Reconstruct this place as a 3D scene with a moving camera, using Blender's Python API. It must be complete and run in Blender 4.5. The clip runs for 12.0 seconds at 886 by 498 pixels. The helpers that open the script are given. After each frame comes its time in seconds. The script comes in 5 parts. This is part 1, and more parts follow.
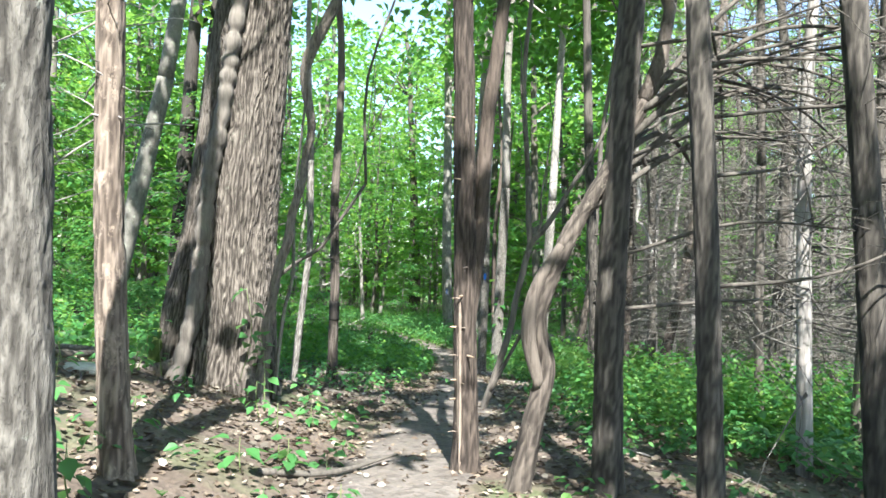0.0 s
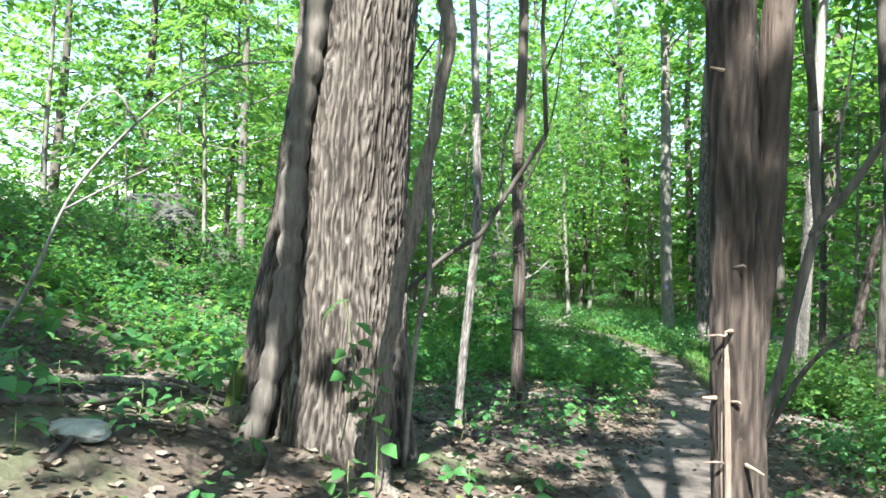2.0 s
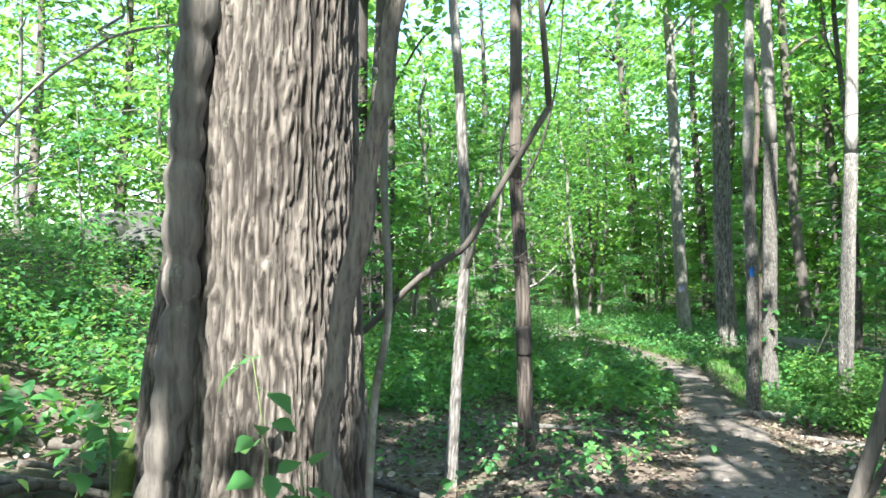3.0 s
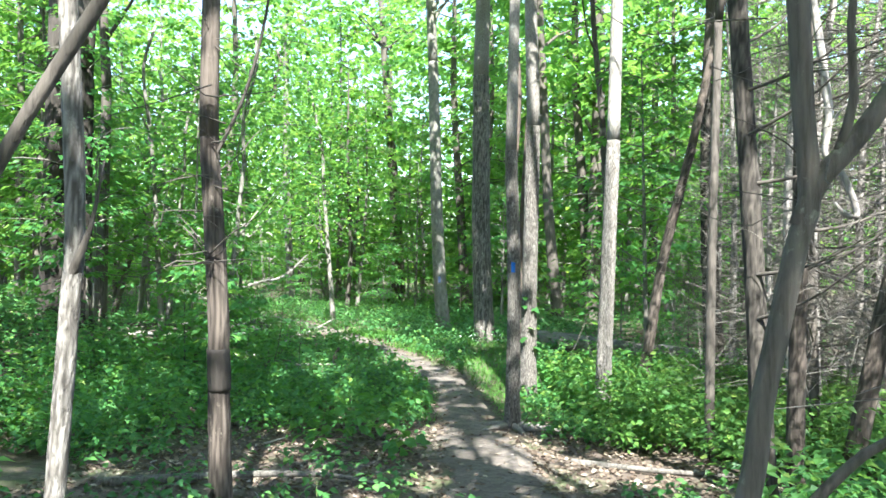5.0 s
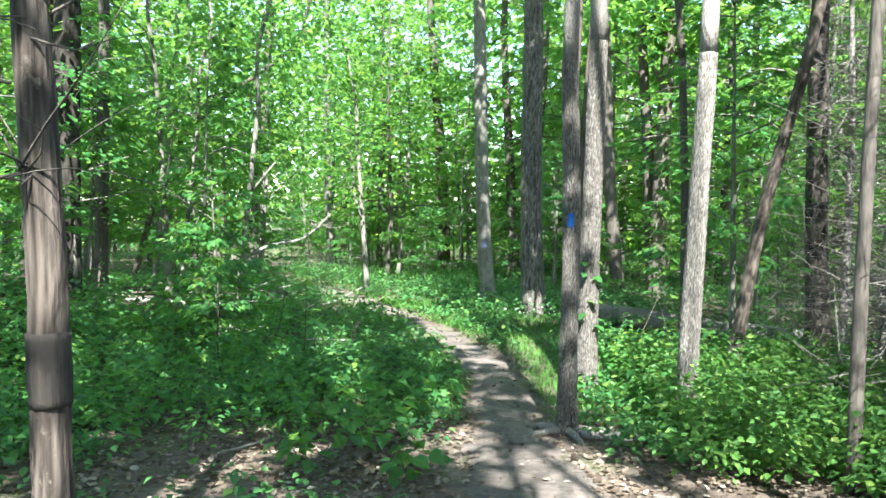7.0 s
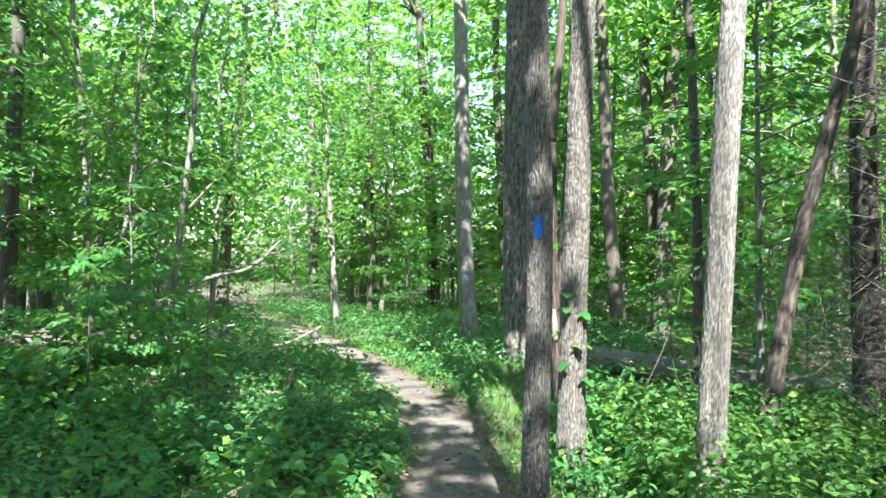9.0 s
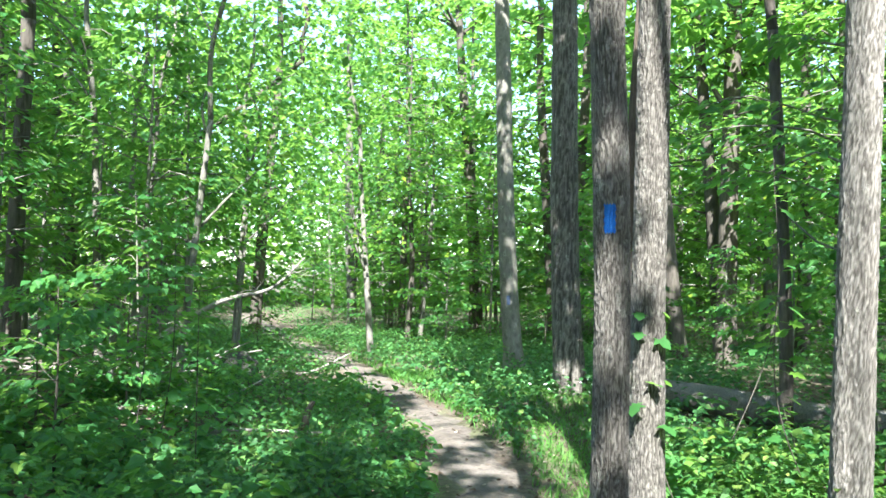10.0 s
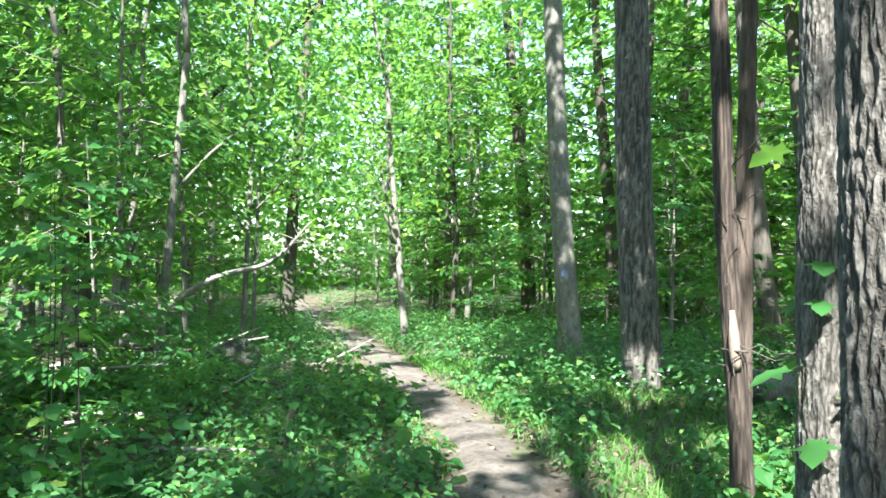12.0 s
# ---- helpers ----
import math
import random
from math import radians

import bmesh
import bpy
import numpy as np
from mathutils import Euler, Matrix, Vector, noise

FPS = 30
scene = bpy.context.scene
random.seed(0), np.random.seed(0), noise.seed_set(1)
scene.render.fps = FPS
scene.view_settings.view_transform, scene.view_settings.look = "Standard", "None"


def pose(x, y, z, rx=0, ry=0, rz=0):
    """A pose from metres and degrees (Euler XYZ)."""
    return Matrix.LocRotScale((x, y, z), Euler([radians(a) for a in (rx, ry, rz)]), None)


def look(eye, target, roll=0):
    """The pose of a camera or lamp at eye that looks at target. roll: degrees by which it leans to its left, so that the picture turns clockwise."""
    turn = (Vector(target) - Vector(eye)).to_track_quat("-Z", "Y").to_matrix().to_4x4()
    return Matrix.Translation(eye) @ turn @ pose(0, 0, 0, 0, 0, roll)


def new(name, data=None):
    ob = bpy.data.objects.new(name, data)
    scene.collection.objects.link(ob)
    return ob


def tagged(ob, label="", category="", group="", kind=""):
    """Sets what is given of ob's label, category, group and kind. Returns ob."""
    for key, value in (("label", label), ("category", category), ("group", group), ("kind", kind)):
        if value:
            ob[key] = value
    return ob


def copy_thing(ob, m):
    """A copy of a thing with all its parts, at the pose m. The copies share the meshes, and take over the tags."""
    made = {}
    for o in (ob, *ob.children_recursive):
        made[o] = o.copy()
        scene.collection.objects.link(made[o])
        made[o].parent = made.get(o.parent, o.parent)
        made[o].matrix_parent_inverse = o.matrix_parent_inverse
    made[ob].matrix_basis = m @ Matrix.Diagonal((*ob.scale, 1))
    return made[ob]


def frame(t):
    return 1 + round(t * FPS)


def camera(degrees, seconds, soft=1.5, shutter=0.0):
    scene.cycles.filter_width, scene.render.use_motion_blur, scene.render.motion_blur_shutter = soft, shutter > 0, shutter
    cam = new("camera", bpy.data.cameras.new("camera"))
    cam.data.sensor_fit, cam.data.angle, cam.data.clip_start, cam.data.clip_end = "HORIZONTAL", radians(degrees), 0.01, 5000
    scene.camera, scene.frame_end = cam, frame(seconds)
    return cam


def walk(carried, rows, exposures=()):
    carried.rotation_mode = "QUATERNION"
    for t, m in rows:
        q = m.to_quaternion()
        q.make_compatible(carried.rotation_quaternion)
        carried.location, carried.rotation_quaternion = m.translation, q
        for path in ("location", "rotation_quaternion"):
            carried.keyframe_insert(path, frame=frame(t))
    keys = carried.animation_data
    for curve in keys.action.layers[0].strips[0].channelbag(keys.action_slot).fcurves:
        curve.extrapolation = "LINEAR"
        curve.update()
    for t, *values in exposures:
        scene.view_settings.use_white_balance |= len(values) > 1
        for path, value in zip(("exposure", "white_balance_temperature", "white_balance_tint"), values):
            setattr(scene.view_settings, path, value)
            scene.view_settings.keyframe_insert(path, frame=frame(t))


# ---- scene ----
cam = camera(62.2, 12.0, soft=1.6)
PATH = [
    (0, (0.433, 0.814, 1.232), (0.374, 2.813, 1.27), 2.6),
    (0.5, (0.541, 1.567, 1.182), (0.261, 3.547, 1.219), 3.0),
    (1, (0.567, 2.334, 1.194), (0.107, 4.28, 1.211), 3.7),
    (1.5, (0.465, 3.109, 1.225), (-0.215, 4.99, 1.219), 2.9),
    (2, (0.252, 3.861, 1.247), (-0.366, 5.763, 1.236), 1.9),
    (2.5, (0.051, 4.633, 1.239), (-0.559, 6.537, 1.248), -0.3),
    (2.7, (-0.009, 4.95, 1.262), (-0.652, 6.844, 1.271), -0.4),
    (4.3, (-0.088, 6.9, 1.366), (-0.392, 8.877, 1.361), -1.6),
    (4.5, (-0.066, 7.105, 1.333), (-0.286, 9.093, 1.317), -1.7),
    (5, (-0.012, 7.698, 1.343), (-0.021, 9.698, 1.317), 0.4),
    (5.5, (-0.005, 8.342, 1.225), (0.036, 10.34, 1.158), 0.8),
    (6, (0.024, 8.999, 1.17), (-0.091, 10.993, 1.057), 0.7),
    (6.5, (0.066, 9.68, 1.119), (-0.052, 11.673, 1.002), 1.0),
    (6.7, (0.1, 9.946, 1.098), (-0.037, 11.938, 0.979), 1.2),
    (8.3, (0.645, 11.688, 0.864), (0.46, 13.679, 0.849), 0.0),
    (8.5, (0.677, 12.038, 0.86), (0.478, 14.028, 0.834), 0.3),
    (9, (0.689, 12.792, 0.8), (0.526, 14.785, 0.797), 1.0),
    (9.5, (0.68, 13.53, 0.723), (0.563, 15.526, 0.789), 1.1),
    (10, (0.626, 14.282, 0.672), (0.344, 16.261, 0.736), 0.9),
    (10.5, (0.568, 14.913, 0.635), (0.339, 16.899, 0.676), 0.2),
    (11, (0.599, 15.627, 0.568), (0.275, 17.6, 0.601), -0.6),
    (11.5, (0.573, 16.303, 0.478), (0.15, 18.258, 0.512), -0.2),
    (12, (0.51, 16.925, 0.424), (0.082, 18.878, 0.441), -0.2),
]

walk(cam, [(t, look(eye, target, roll)) for t, eye, target, roll in PATH], [(0.0, 2.3, 6170, 9), (1.5, 2.27, 6170, 9), (2.5, 2.45, 6170, 9), (4.5, 2.72, 6170, 9), (8.5, 2.66, 6170, 9), (12.0, 2.64, 6170, 9)])

# ---- light: high sun behind the walker, clear sky ----
SUN_AZ, SUN_EL = radians(172.5), radians(50.0)  # azimuth clockwise from +y
SUN_DIR = np.array([math.sin(SUN_AZ) * math.cos(SUN_EL), math.cos(SUN_AZ) * math.cos(SUN_EL), math.sin(SUN_EL)])
world = bpy.data.worlds.new("sky")
world.use_nodes = True
scene.world = world
wn = world.node_tree.nodes
sky = wn.new("ShaderNodeTexSky")
sky.sky_type = "NISHITA"
sky.sun_disc = False
sky.sun_elevation = SUN_EL
sky.sun_rotation = SUN_AZ
world.node_tree.links.new(sky.outputs[0], wn["Background"].inputs[0])
wn["Background"].inputs[1].default_value = 0.11
sun_data = bpy.data.lights.new("sun", "SUN")
sun_data.energy = 5.0
sun_data.angle = radians(0.53)
sun_data.color = (1.0, 0.95, 0.87)
sun = new("sun", sun_data)
sun.matrix_world = look(Vector(SUN_DIR * 60), (0, 0, 0))

# ---- numeric helpers ----
rng = np.random.default_rng(7)


def vnoise(p, seed=0):
    """Smooth value noise in 0..1 at points p (n, 3)."""
    p = np.asarray(p, float)
    i = np.floor(p).astype(np.int64)
    f = p - i
    f = f * f * (3 - 2 * f)
    out = np.zeros(len(p))
    for dx in (0, 1):
        for dy in (0, 1):
            for dz in (0, 1):
                h = (i[:, 0] + dx) * 374761393 + (i[:, 1] + dy) * 668265263 + (i[:, 2] + dz) * 2147483647 + seed * 974711
                h = (h ^ (h >> 13)) * 1274126177
                h = (h ^ (h >> 16)) & 0xFFFFFF
                w = (f[:, 0] if dx else 1 - f[:, 0]) * (f[:, 1] if dy else 1 - f[:, 1]) * (f[:, 2] if dz else 1 - f[:, 2])
                out += w * (h / 0xFFFFFF)
    return out


def fbm(p, seed=0, octaves=3):
    p = np.asarray(p, float)
    return sum(vnoise(p * 2 ** k, seed + k) / 2 ** (k + 1) for k in range(octaves)) / (1 - 0.5 ** octaves)


def mesh_np(name, verts, faces, smooth=True):
    """A mesh from arrays; faces is one array (n, k) or a list of such arrays."""
    faces = [np.asarray(f) for f in (faces if isinstance(faces, list) else [faces])]
    me = bpy.data.meshes.new(name)
    me.vertices.add(len(verts))
    me.vertices.foreach_set("co", np.asarray(verts, np.float32).ravel())
    loops = np.concatenate([f.ravel() for f in faces]).astype(np.int32)
    sizes = np.concatenate([np.full(len(f), f.shape[1]) for f in faces])
    me.loops.add(len(loops))
    me.loops.foreach_set("vertex_index", loops)
    me.polygons.add(len(sizes))
    me.polygons.foreach_set("loop_start", (np.cumsum(sizes) - sizes).astype(np.int32))
    me.polygons.foreach_set("loop_total", sizes.astype(np.int32))
    me.polygons.foreach_set("use_smooth", np.full(len(sizes), smooth))
    me.update(calc_edges=True)
    me.validate()
    return me


def part(name, me, material, parent=None, label=""):
    """Links a mesh as one object, under a thing or a part."""
    ob = new(name, me)
    if material and not me.materials:
        me.materials.append(material)
    ob.parent = parent
    return tagged(ob, label)


def thing(name, at, label, category, group="", kind=""):
    ob = new(name)
    ob.location = at
    return tagged(ob, label, category, group, kind)


# ---- the lie of the land ----
ZY = np.array([-10, 1, 7, 10, 13, 16, 18, 20, 25, 30, 40, 46, 60, 400.0])
ZZ = np.array([-0.3, -0.35, -0.41, -0.6, -0.86, -1.16, -1.4, -1.4, -1.38, -1.45, -2.0, -2.1, -2.2, -2.2])
PY = np.array([-8, 1, 5, 7, 9.5, 12, 15, 17, 19, 21, 22.4, 24.6, 27.5, 29.5, 37.5, 40, 44, 50, 58, 70.0])
PX = np.array([0.8, 0.4, 0.15, 0.0, 0.33, 0.52, 0.5, 0.42, 0.34, 0.17, -0.06, -0.95, -2.35, -3.3, -7.1, -8.6, -10.6, -13.8, -18.0, -26.0])
PW = np.array([1.5, 1.5, 1.4, 1.3, 1.3, 1.35, 1.3, 1.25, 0.98, 0.88, 0.9, 0.82, 0.82, 0.9, 1.1, 1.2, 1.2, 1.4, 1.6, 1.6])


def soft_interp(y, ys, vs, r=0.75):
    return sum(np.interp(y + o * r, ys, vs) for o in (-2, -1, 0, 1, 2)) / 5


def path_x(y):
    return soft_interp(y, PY, PX, 0.6)


def path_w(y):
    return soft_interp(y, PY, PW, 0.5)


def ease(v):
    v = np.clip(v, 0, 1)
    return v * v * (3 - 2 * v)


def land(x, y):
    """Height of the bare ground."""
    x, y = np.broadcast_arrays(np.asarray(x, float), np.asarray(y, float))
    z = soft_interp(y, ZY, ZZ)
    z = z + ease((13 - y) / 6) * 0.28 * np.clip(-x - 0.6, 0, 2.5)
    l2 = np.maximum(0, -x - 4.5)
    z = z + ease((30 - y) / 11) * 0.5 * 8.5 * np.tanh(l2 / 8.5) * l2 / (l2 + 1.2) * ease((y + 14) / 10)
    z = z - 0.06 * np.clip(x - 1.5, 0, 6) * np.clip((24 - y) / 8, 0, 1)
    p = np.stack([x.ravel(), y.ravel(), np.zeros(x.size)], 1)
    bump = (fbm(p * 0.5, 3) - 0.5) * 0.16 + (fbm(p * 2.3, 5) - 0.5) * 0.07
    off = np.abs(x - path_x(y)) / (path_w(y) * 0.5)
    rough = 0.25 + 0.75 * ease((off - 0.7) / 1.2)
    return z + bump.reshape(x.shape) * rough


def land1(x, y):
    return float(land(np.array([x]), np.array([y]))[0])


# ---- materials ----
def material(name, rough=0.9):
    m = bpy.data.materials.new(name)
    m.use_nodes = True
    nt = m.node_tree
    b = nt.nodes["Principled BSDF"]
    b.inputs["Roughness"].default_value = rough
    b.inputs["Specular IOR Level"].default_value = 0.3
    return m, nt, b


def node(nt, kind, **props):
    n = nt.nodes.new(kind)
    for key, value in props.items():
        n.inputs[key].default_value = value
    return n


def ramp(nt, fac, stops):
    r = nt.nodes.new("ShaderNodeValToRGB")
    e = r.color_ramp.elements
    while len(e) < len(stops):
        e.new(0.5)
    for k, (pos, col) in enumerate(stops):
        e[k].position = pos
        e[k].color = (*col, 1)
    nt.links.new(fac, r.inputs[0])
    return r.outputs[0]


def mixed(nt, fac, a, b, mode="MIX"):
    m = nt.nodes.new("ShaderNodeMix")
    m.data_type = "RGBA"
    m.blend_type = mode
    for sock, v in ((m.inputs[0], fac), (m.inputs[6], a), (m.inputs[7], b)):
        if isinstance(v, (int, float)):
            sock.default_value = v
        elif isinstance(v, tuple):
            sock.default_value = (*v, 1)
        else:
            nt.links.new(v, sock)
    return m.outputs[2]


def noise_at(nt, coord, scale, stretch=(1, 1, 1), detail=4, rough=0.6):
    mp = nt.nodes.new("ShaderNodeMapping")
    mp.inputs["Scale"].default_value = stretch
    nt.links.new(coord, mp.inputs[0])
    n = node(nt, "ShaderNodeTexNoise", Scale=scale, Detail=detail, Roughness=rough)
    nt.links.new(mp.outputs[0], n.inputs["Vector"])
    return n.outputs[0]


def bark(name, dark, mid, light, scale=14.0, stretch=0.14, lichen=None, lichen_amount=0.62, bump=0.6):
    m, nt, b = material(name, 0.92)
    co = nt.nodes.new("ShaderNodeTexCoord").outputs["Object"]
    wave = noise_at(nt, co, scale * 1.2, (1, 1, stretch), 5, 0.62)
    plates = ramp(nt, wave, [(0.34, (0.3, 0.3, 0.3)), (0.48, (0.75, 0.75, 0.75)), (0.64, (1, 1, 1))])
    grain = noise_at(nt, co, 55.0, (1, 1, 0.12), 5, 0.7)
    patch = noise_at(nt, co, 2.6, (1, 1, 0.6), 4, 0.6)
    col = mixed(nt, grain, mid, light)
    col = mixed(nt, ramp(nt, patch, [(0.35, (0, 0, 0)), (0.7, (0.4, 0.4, 0.4))]), col, dark)
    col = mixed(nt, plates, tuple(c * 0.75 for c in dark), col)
    # darker by furrow depth: deep bark tone plus crease shade put into the colour
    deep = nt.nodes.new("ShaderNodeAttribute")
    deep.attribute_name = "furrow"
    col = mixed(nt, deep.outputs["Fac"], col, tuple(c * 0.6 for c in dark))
    if lichen:
        spots = noise_at(nt, co, 9.0, (1, 1, 0.7), 6, 0.75)
        col = mixed(nt, ramp(nt, spots, [(lichen_amount - 0.06, (0, 0, 0)), (lichen_amount + 0.06, (0.8, 0.8, 0.8))]), col, lichen)
    place = nt.nodes.new("ShaderNodeNewGeometry").outputs["Position"]
    col = mixed(nt, 0.4, col, ramp(nt, noise_at(nt, place, 0.7, (1, 1, 0.03), 2), [(0.35, (0.45, 0.43, 0.42)), (0.65, (1, 1, 1))]), "MULTIPLY")
    nt.links.new(col, b.inputs["Base Color"])
    h = mixed(nt, 0.35, plates, grain)
    bp = node(nt, "ShaderNodeBump", Strength=bump, Distance=0.02)
    nt.links.new(h, bp.inputs["Height"])
    nt.links.new(bp.outputs[0], b.inputs["Normal"])
    return m


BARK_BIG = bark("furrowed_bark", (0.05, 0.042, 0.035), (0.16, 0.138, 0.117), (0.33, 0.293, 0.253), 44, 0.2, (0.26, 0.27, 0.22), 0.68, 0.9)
BARK_GREY = bark("grey_ridged_bark", (0.07, 0.064, 0.056), (0.15, 0.14, 0.122), (0.27, 0.255, 0.228), 42, 0.25, (0.3, 0.315, 0.275), 0.68, 0.9)
BARK_CEDAR = bark("reddish_shredding_bark", (0.052, 0.043, 0.036), (0.108, 0.089, 0.074), (0.215, 0.184, 0.155), 30, 0.07, (0.26, 0.23, 0.19), 0.66, 0.7)
# dark bark of the pole's band; on the twin trunks it stands for shade
BARK_BAND_SHADE = bark("banded_and_shaded_dark_bark", (0.025, 0.022, 0.019), (0.048, 0.042, 0.037), (0.09, 0.08, 0.07), 22, 0.14, None, 0.6, 0.6)
# darker copy of the cedar bark, with the trunks' shade put into the colour
BARK_RED = bark("shaded_red_brown_bark", (0.038, 0.03, 0.025), (0.08, 0.062, 0.05), (0.18, 0.145, 0.12), 44, 0.11, (0.2, 0.16, 0.13), 0.68, 0.7)
# cedar bark with a trunk's sunlight put into the colour; also bare wood
BARK_PEELED = bark("sunlit_peeling_bark", (0.1, 0.077, 0.062), (0.23, 0.18, 0.145), (0.42, 0.35, 0.285), 26, 0.08, (0.42, 0.34, 0.27), 0.6, 0.7)
# ridged grey bark lightened to carry the sunlight on two trunks
BARK_SUNLIT = bark("sunlit_ridged_bark", (0.13, 0.12, 0.105), (0.28, 0.265, 0.24), (0.45, 0.43, 0.395), 42, 0.25, (0.46, 0.46, 0.42), 0.66, 0.9)
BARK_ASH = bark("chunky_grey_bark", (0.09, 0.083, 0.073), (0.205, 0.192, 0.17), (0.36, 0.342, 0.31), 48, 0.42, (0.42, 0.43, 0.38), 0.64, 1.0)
BARK_SMOOTH = bark("smooth_grey_bark", (0.09, 0.086, 0.075), (0.165, 0.16, 0.138), (0.26, 0.252, 0.225), 9, 0.5, (0.3, 0.33, 0.26), 0.6, 0.2)
BARK_DARK = bark("dark_brown_bark", (0.042, 0.038, 0.033), (0.09, 0.08, 0.068), (0.175, 0.158, 0.136), 22, 0.14, None, 0.6, 0.6)
BARK_DEAD = bark("bare_grey_deadwood", (0.14, 0.13, 0.118), (0.28, 0.262, 0.243), (0.44, 0.418, 0.39), 30, 0.06, None, 0.6, 0.4)
BARK_VINE = bark("vine_bark", (0.06, 0.053, 0.046), (0.135, 0.12, 0.103), (0.22, 0.198, 0.172), 24, 0.1, (0.3, 0.31, 0.25), 0.66, 0.5)


def leaf_material(name, stops, through_colour, see_through=0.45, rough=0.5):
    m, nt, b = material(name, rough)
    rnd = nt.nodes.new("ShaderNodeNewGeometry").outputs["Random Per Island"]
    col = ramp(nt, rnd, stops)
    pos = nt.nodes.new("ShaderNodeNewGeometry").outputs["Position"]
    # clumps of light and shade in the foliage, put into the leaf colour
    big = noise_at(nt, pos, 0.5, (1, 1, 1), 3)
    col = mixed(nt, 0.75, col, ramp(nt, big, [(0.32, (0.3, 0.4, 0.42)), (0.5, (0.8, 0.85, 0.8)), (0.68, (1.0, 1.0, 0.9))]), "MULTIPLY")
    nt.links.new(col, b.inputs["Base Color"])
    tr = nt.nodes.new("ShaderNodeBsdfTranslucent")
    nt.links.new(mixed(nt, 0.75, col, through_colour, "MIX"), tr.inputs[0])
    mx = nt.nodes.new("ShaderNodeMixShader")
    mx.inputs[0].default_value = see_through
    nt.links.new(b.outputs[0], mx.inputs[1])
    nt.links.new(tr.outputs[0], mx.inputs[2])
    nt.links.new(mx.outputs[0], nt.nodes["Material Output"].inputs[0])
    return m


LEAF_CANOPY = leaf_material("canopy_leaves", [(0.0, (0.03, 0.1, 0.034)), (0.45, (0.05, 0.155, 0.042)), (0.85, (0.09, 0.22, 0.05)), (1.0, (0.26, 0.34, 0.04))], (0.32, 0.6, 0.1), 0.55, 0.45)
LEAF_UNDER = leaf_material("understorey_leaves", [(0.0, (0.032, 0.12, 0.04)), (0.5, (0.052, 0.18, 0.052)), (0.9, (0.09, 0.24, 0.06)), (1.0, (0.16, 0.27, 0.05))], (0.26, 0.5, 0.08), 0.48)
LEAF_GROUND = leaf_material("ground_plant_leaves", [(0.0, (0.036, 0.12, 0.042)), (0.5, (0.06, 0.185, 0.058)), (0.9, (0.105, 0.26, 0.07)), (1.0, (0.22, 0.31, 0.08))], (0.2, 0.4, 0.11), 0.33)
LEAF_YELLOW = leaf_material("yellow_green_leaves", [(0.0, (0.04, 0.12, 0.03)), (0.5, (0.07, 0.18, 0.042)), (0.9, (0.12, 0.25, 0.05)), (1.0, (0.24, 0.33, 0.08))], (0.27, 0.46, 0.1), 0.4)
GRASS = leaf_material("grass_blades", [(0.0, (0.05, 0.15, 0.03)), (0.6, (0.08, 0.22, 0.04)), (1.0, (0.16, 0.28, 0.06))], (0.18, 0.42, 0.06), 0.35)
LITTER = leaf_material("dry_fallen_leaves", [(0.0, (0.05, 0.035, 0.027)), (0.35, (0.11, 0.081, 0.063)), (0.7, (0.18, 0.14, 0.111)), (0.93, (0.27, 0.224, 0.184)), (1.0, (0.4, 0.35, 0.3))], (0.25, 0.16, 0.08), 0.12, 0.75)

LITTER_ONE, lnt, lb = material("single_dry_leaf", 0.75)
lcol = ramp(lnt, lnt.nodes.new("ShaderNodeObjectInfo").outputs["Random"], [(0.0, (0.07, 0.048, 0.036)), (0.5, (0.16, 0.122, 0.095)), (0.85, (0.27, 0.22, 0.18)), (1.0, (0.42, 0.38, 0.33))])
lnt.links.new(mixed(lnt, 0.5, lcol, ramp(lnt, noise_at(lnt, lnt.nodes.new("ShaderNodeTexCoord").outputs["Object"], 5.0), [(0.3, (0.5, 0.5, 0.5)), (0.7, (1, 1, 1))]), "MULTIPLY"), lb.inputs["Base Color"])


def soil(name, stops, green):
    m, nt, b = material(name, 0.95)
    pos = nt.nodes.new("ShaderNodeNewGeometry").outputs["Position"]
    big = noise_at(nt, pos, 1.1, (1, 1, 1), 5, 0.65)
    fine = noise_at(nt, pos, 30.0, (1, 1, 1), 6, 0.75)
    v = node(nt, "ShaderNodeTexVoronoi", Scale=17.0)
    nt.links.new(pos, v.inputs["Vector"])
    col = ramp(nt, big, stops)
    sep = nt.nodes.new("ShaderNodeSeparateColor")
    nt.links.new(v.outputs["Color"], sep.inputs[0])
    col = mixed(nt, 0.6, col, ramp(nt, sep.outputs[0], [(0.0, (0.45, 0.42, 0.4)), (0.6, (1, 1, 1)), (1.0, (1.0, 0.93, 0.86))]), "MULTIPLY")
    col = mixed(nt, 0.7, col, ramp(nt, fine, [(0.3, (0.5, 0.5, 0.5)), (0.65, (1, 1, 1))]), "MULTIPLY")
    if green:
        g = noise_at(nt, pos, 0.45, (1, 1, 1), 5, 0.7)
        col = mixed(nt, ramp(nt, g, [(0.5, (0, 0, 0)), (0.66, (0.6, 0.6, 0.6))]), col, (0.07, 0.12, 0.035))
    nt.links.new(col, b.inputs["Base Color"])
    bp = node(nt, "ShaderNodeBump", Strength=0.8, Distance=0.03)
    nt.links.new(mixed(nt, 0.5, fine, v.outputs[0]), bp.inputs["Height"])
    nt.links.new(bp.outputs[0], b.inputs["Normal"])
    return m


SOIL = soil("leaf_strewn_soil", [(0.25, (0.075, 0.056, 0.043)), (0.5, (0.13, 0.104, 0.085)), (0.75, (0.2, 0.168, 0.142))], True)
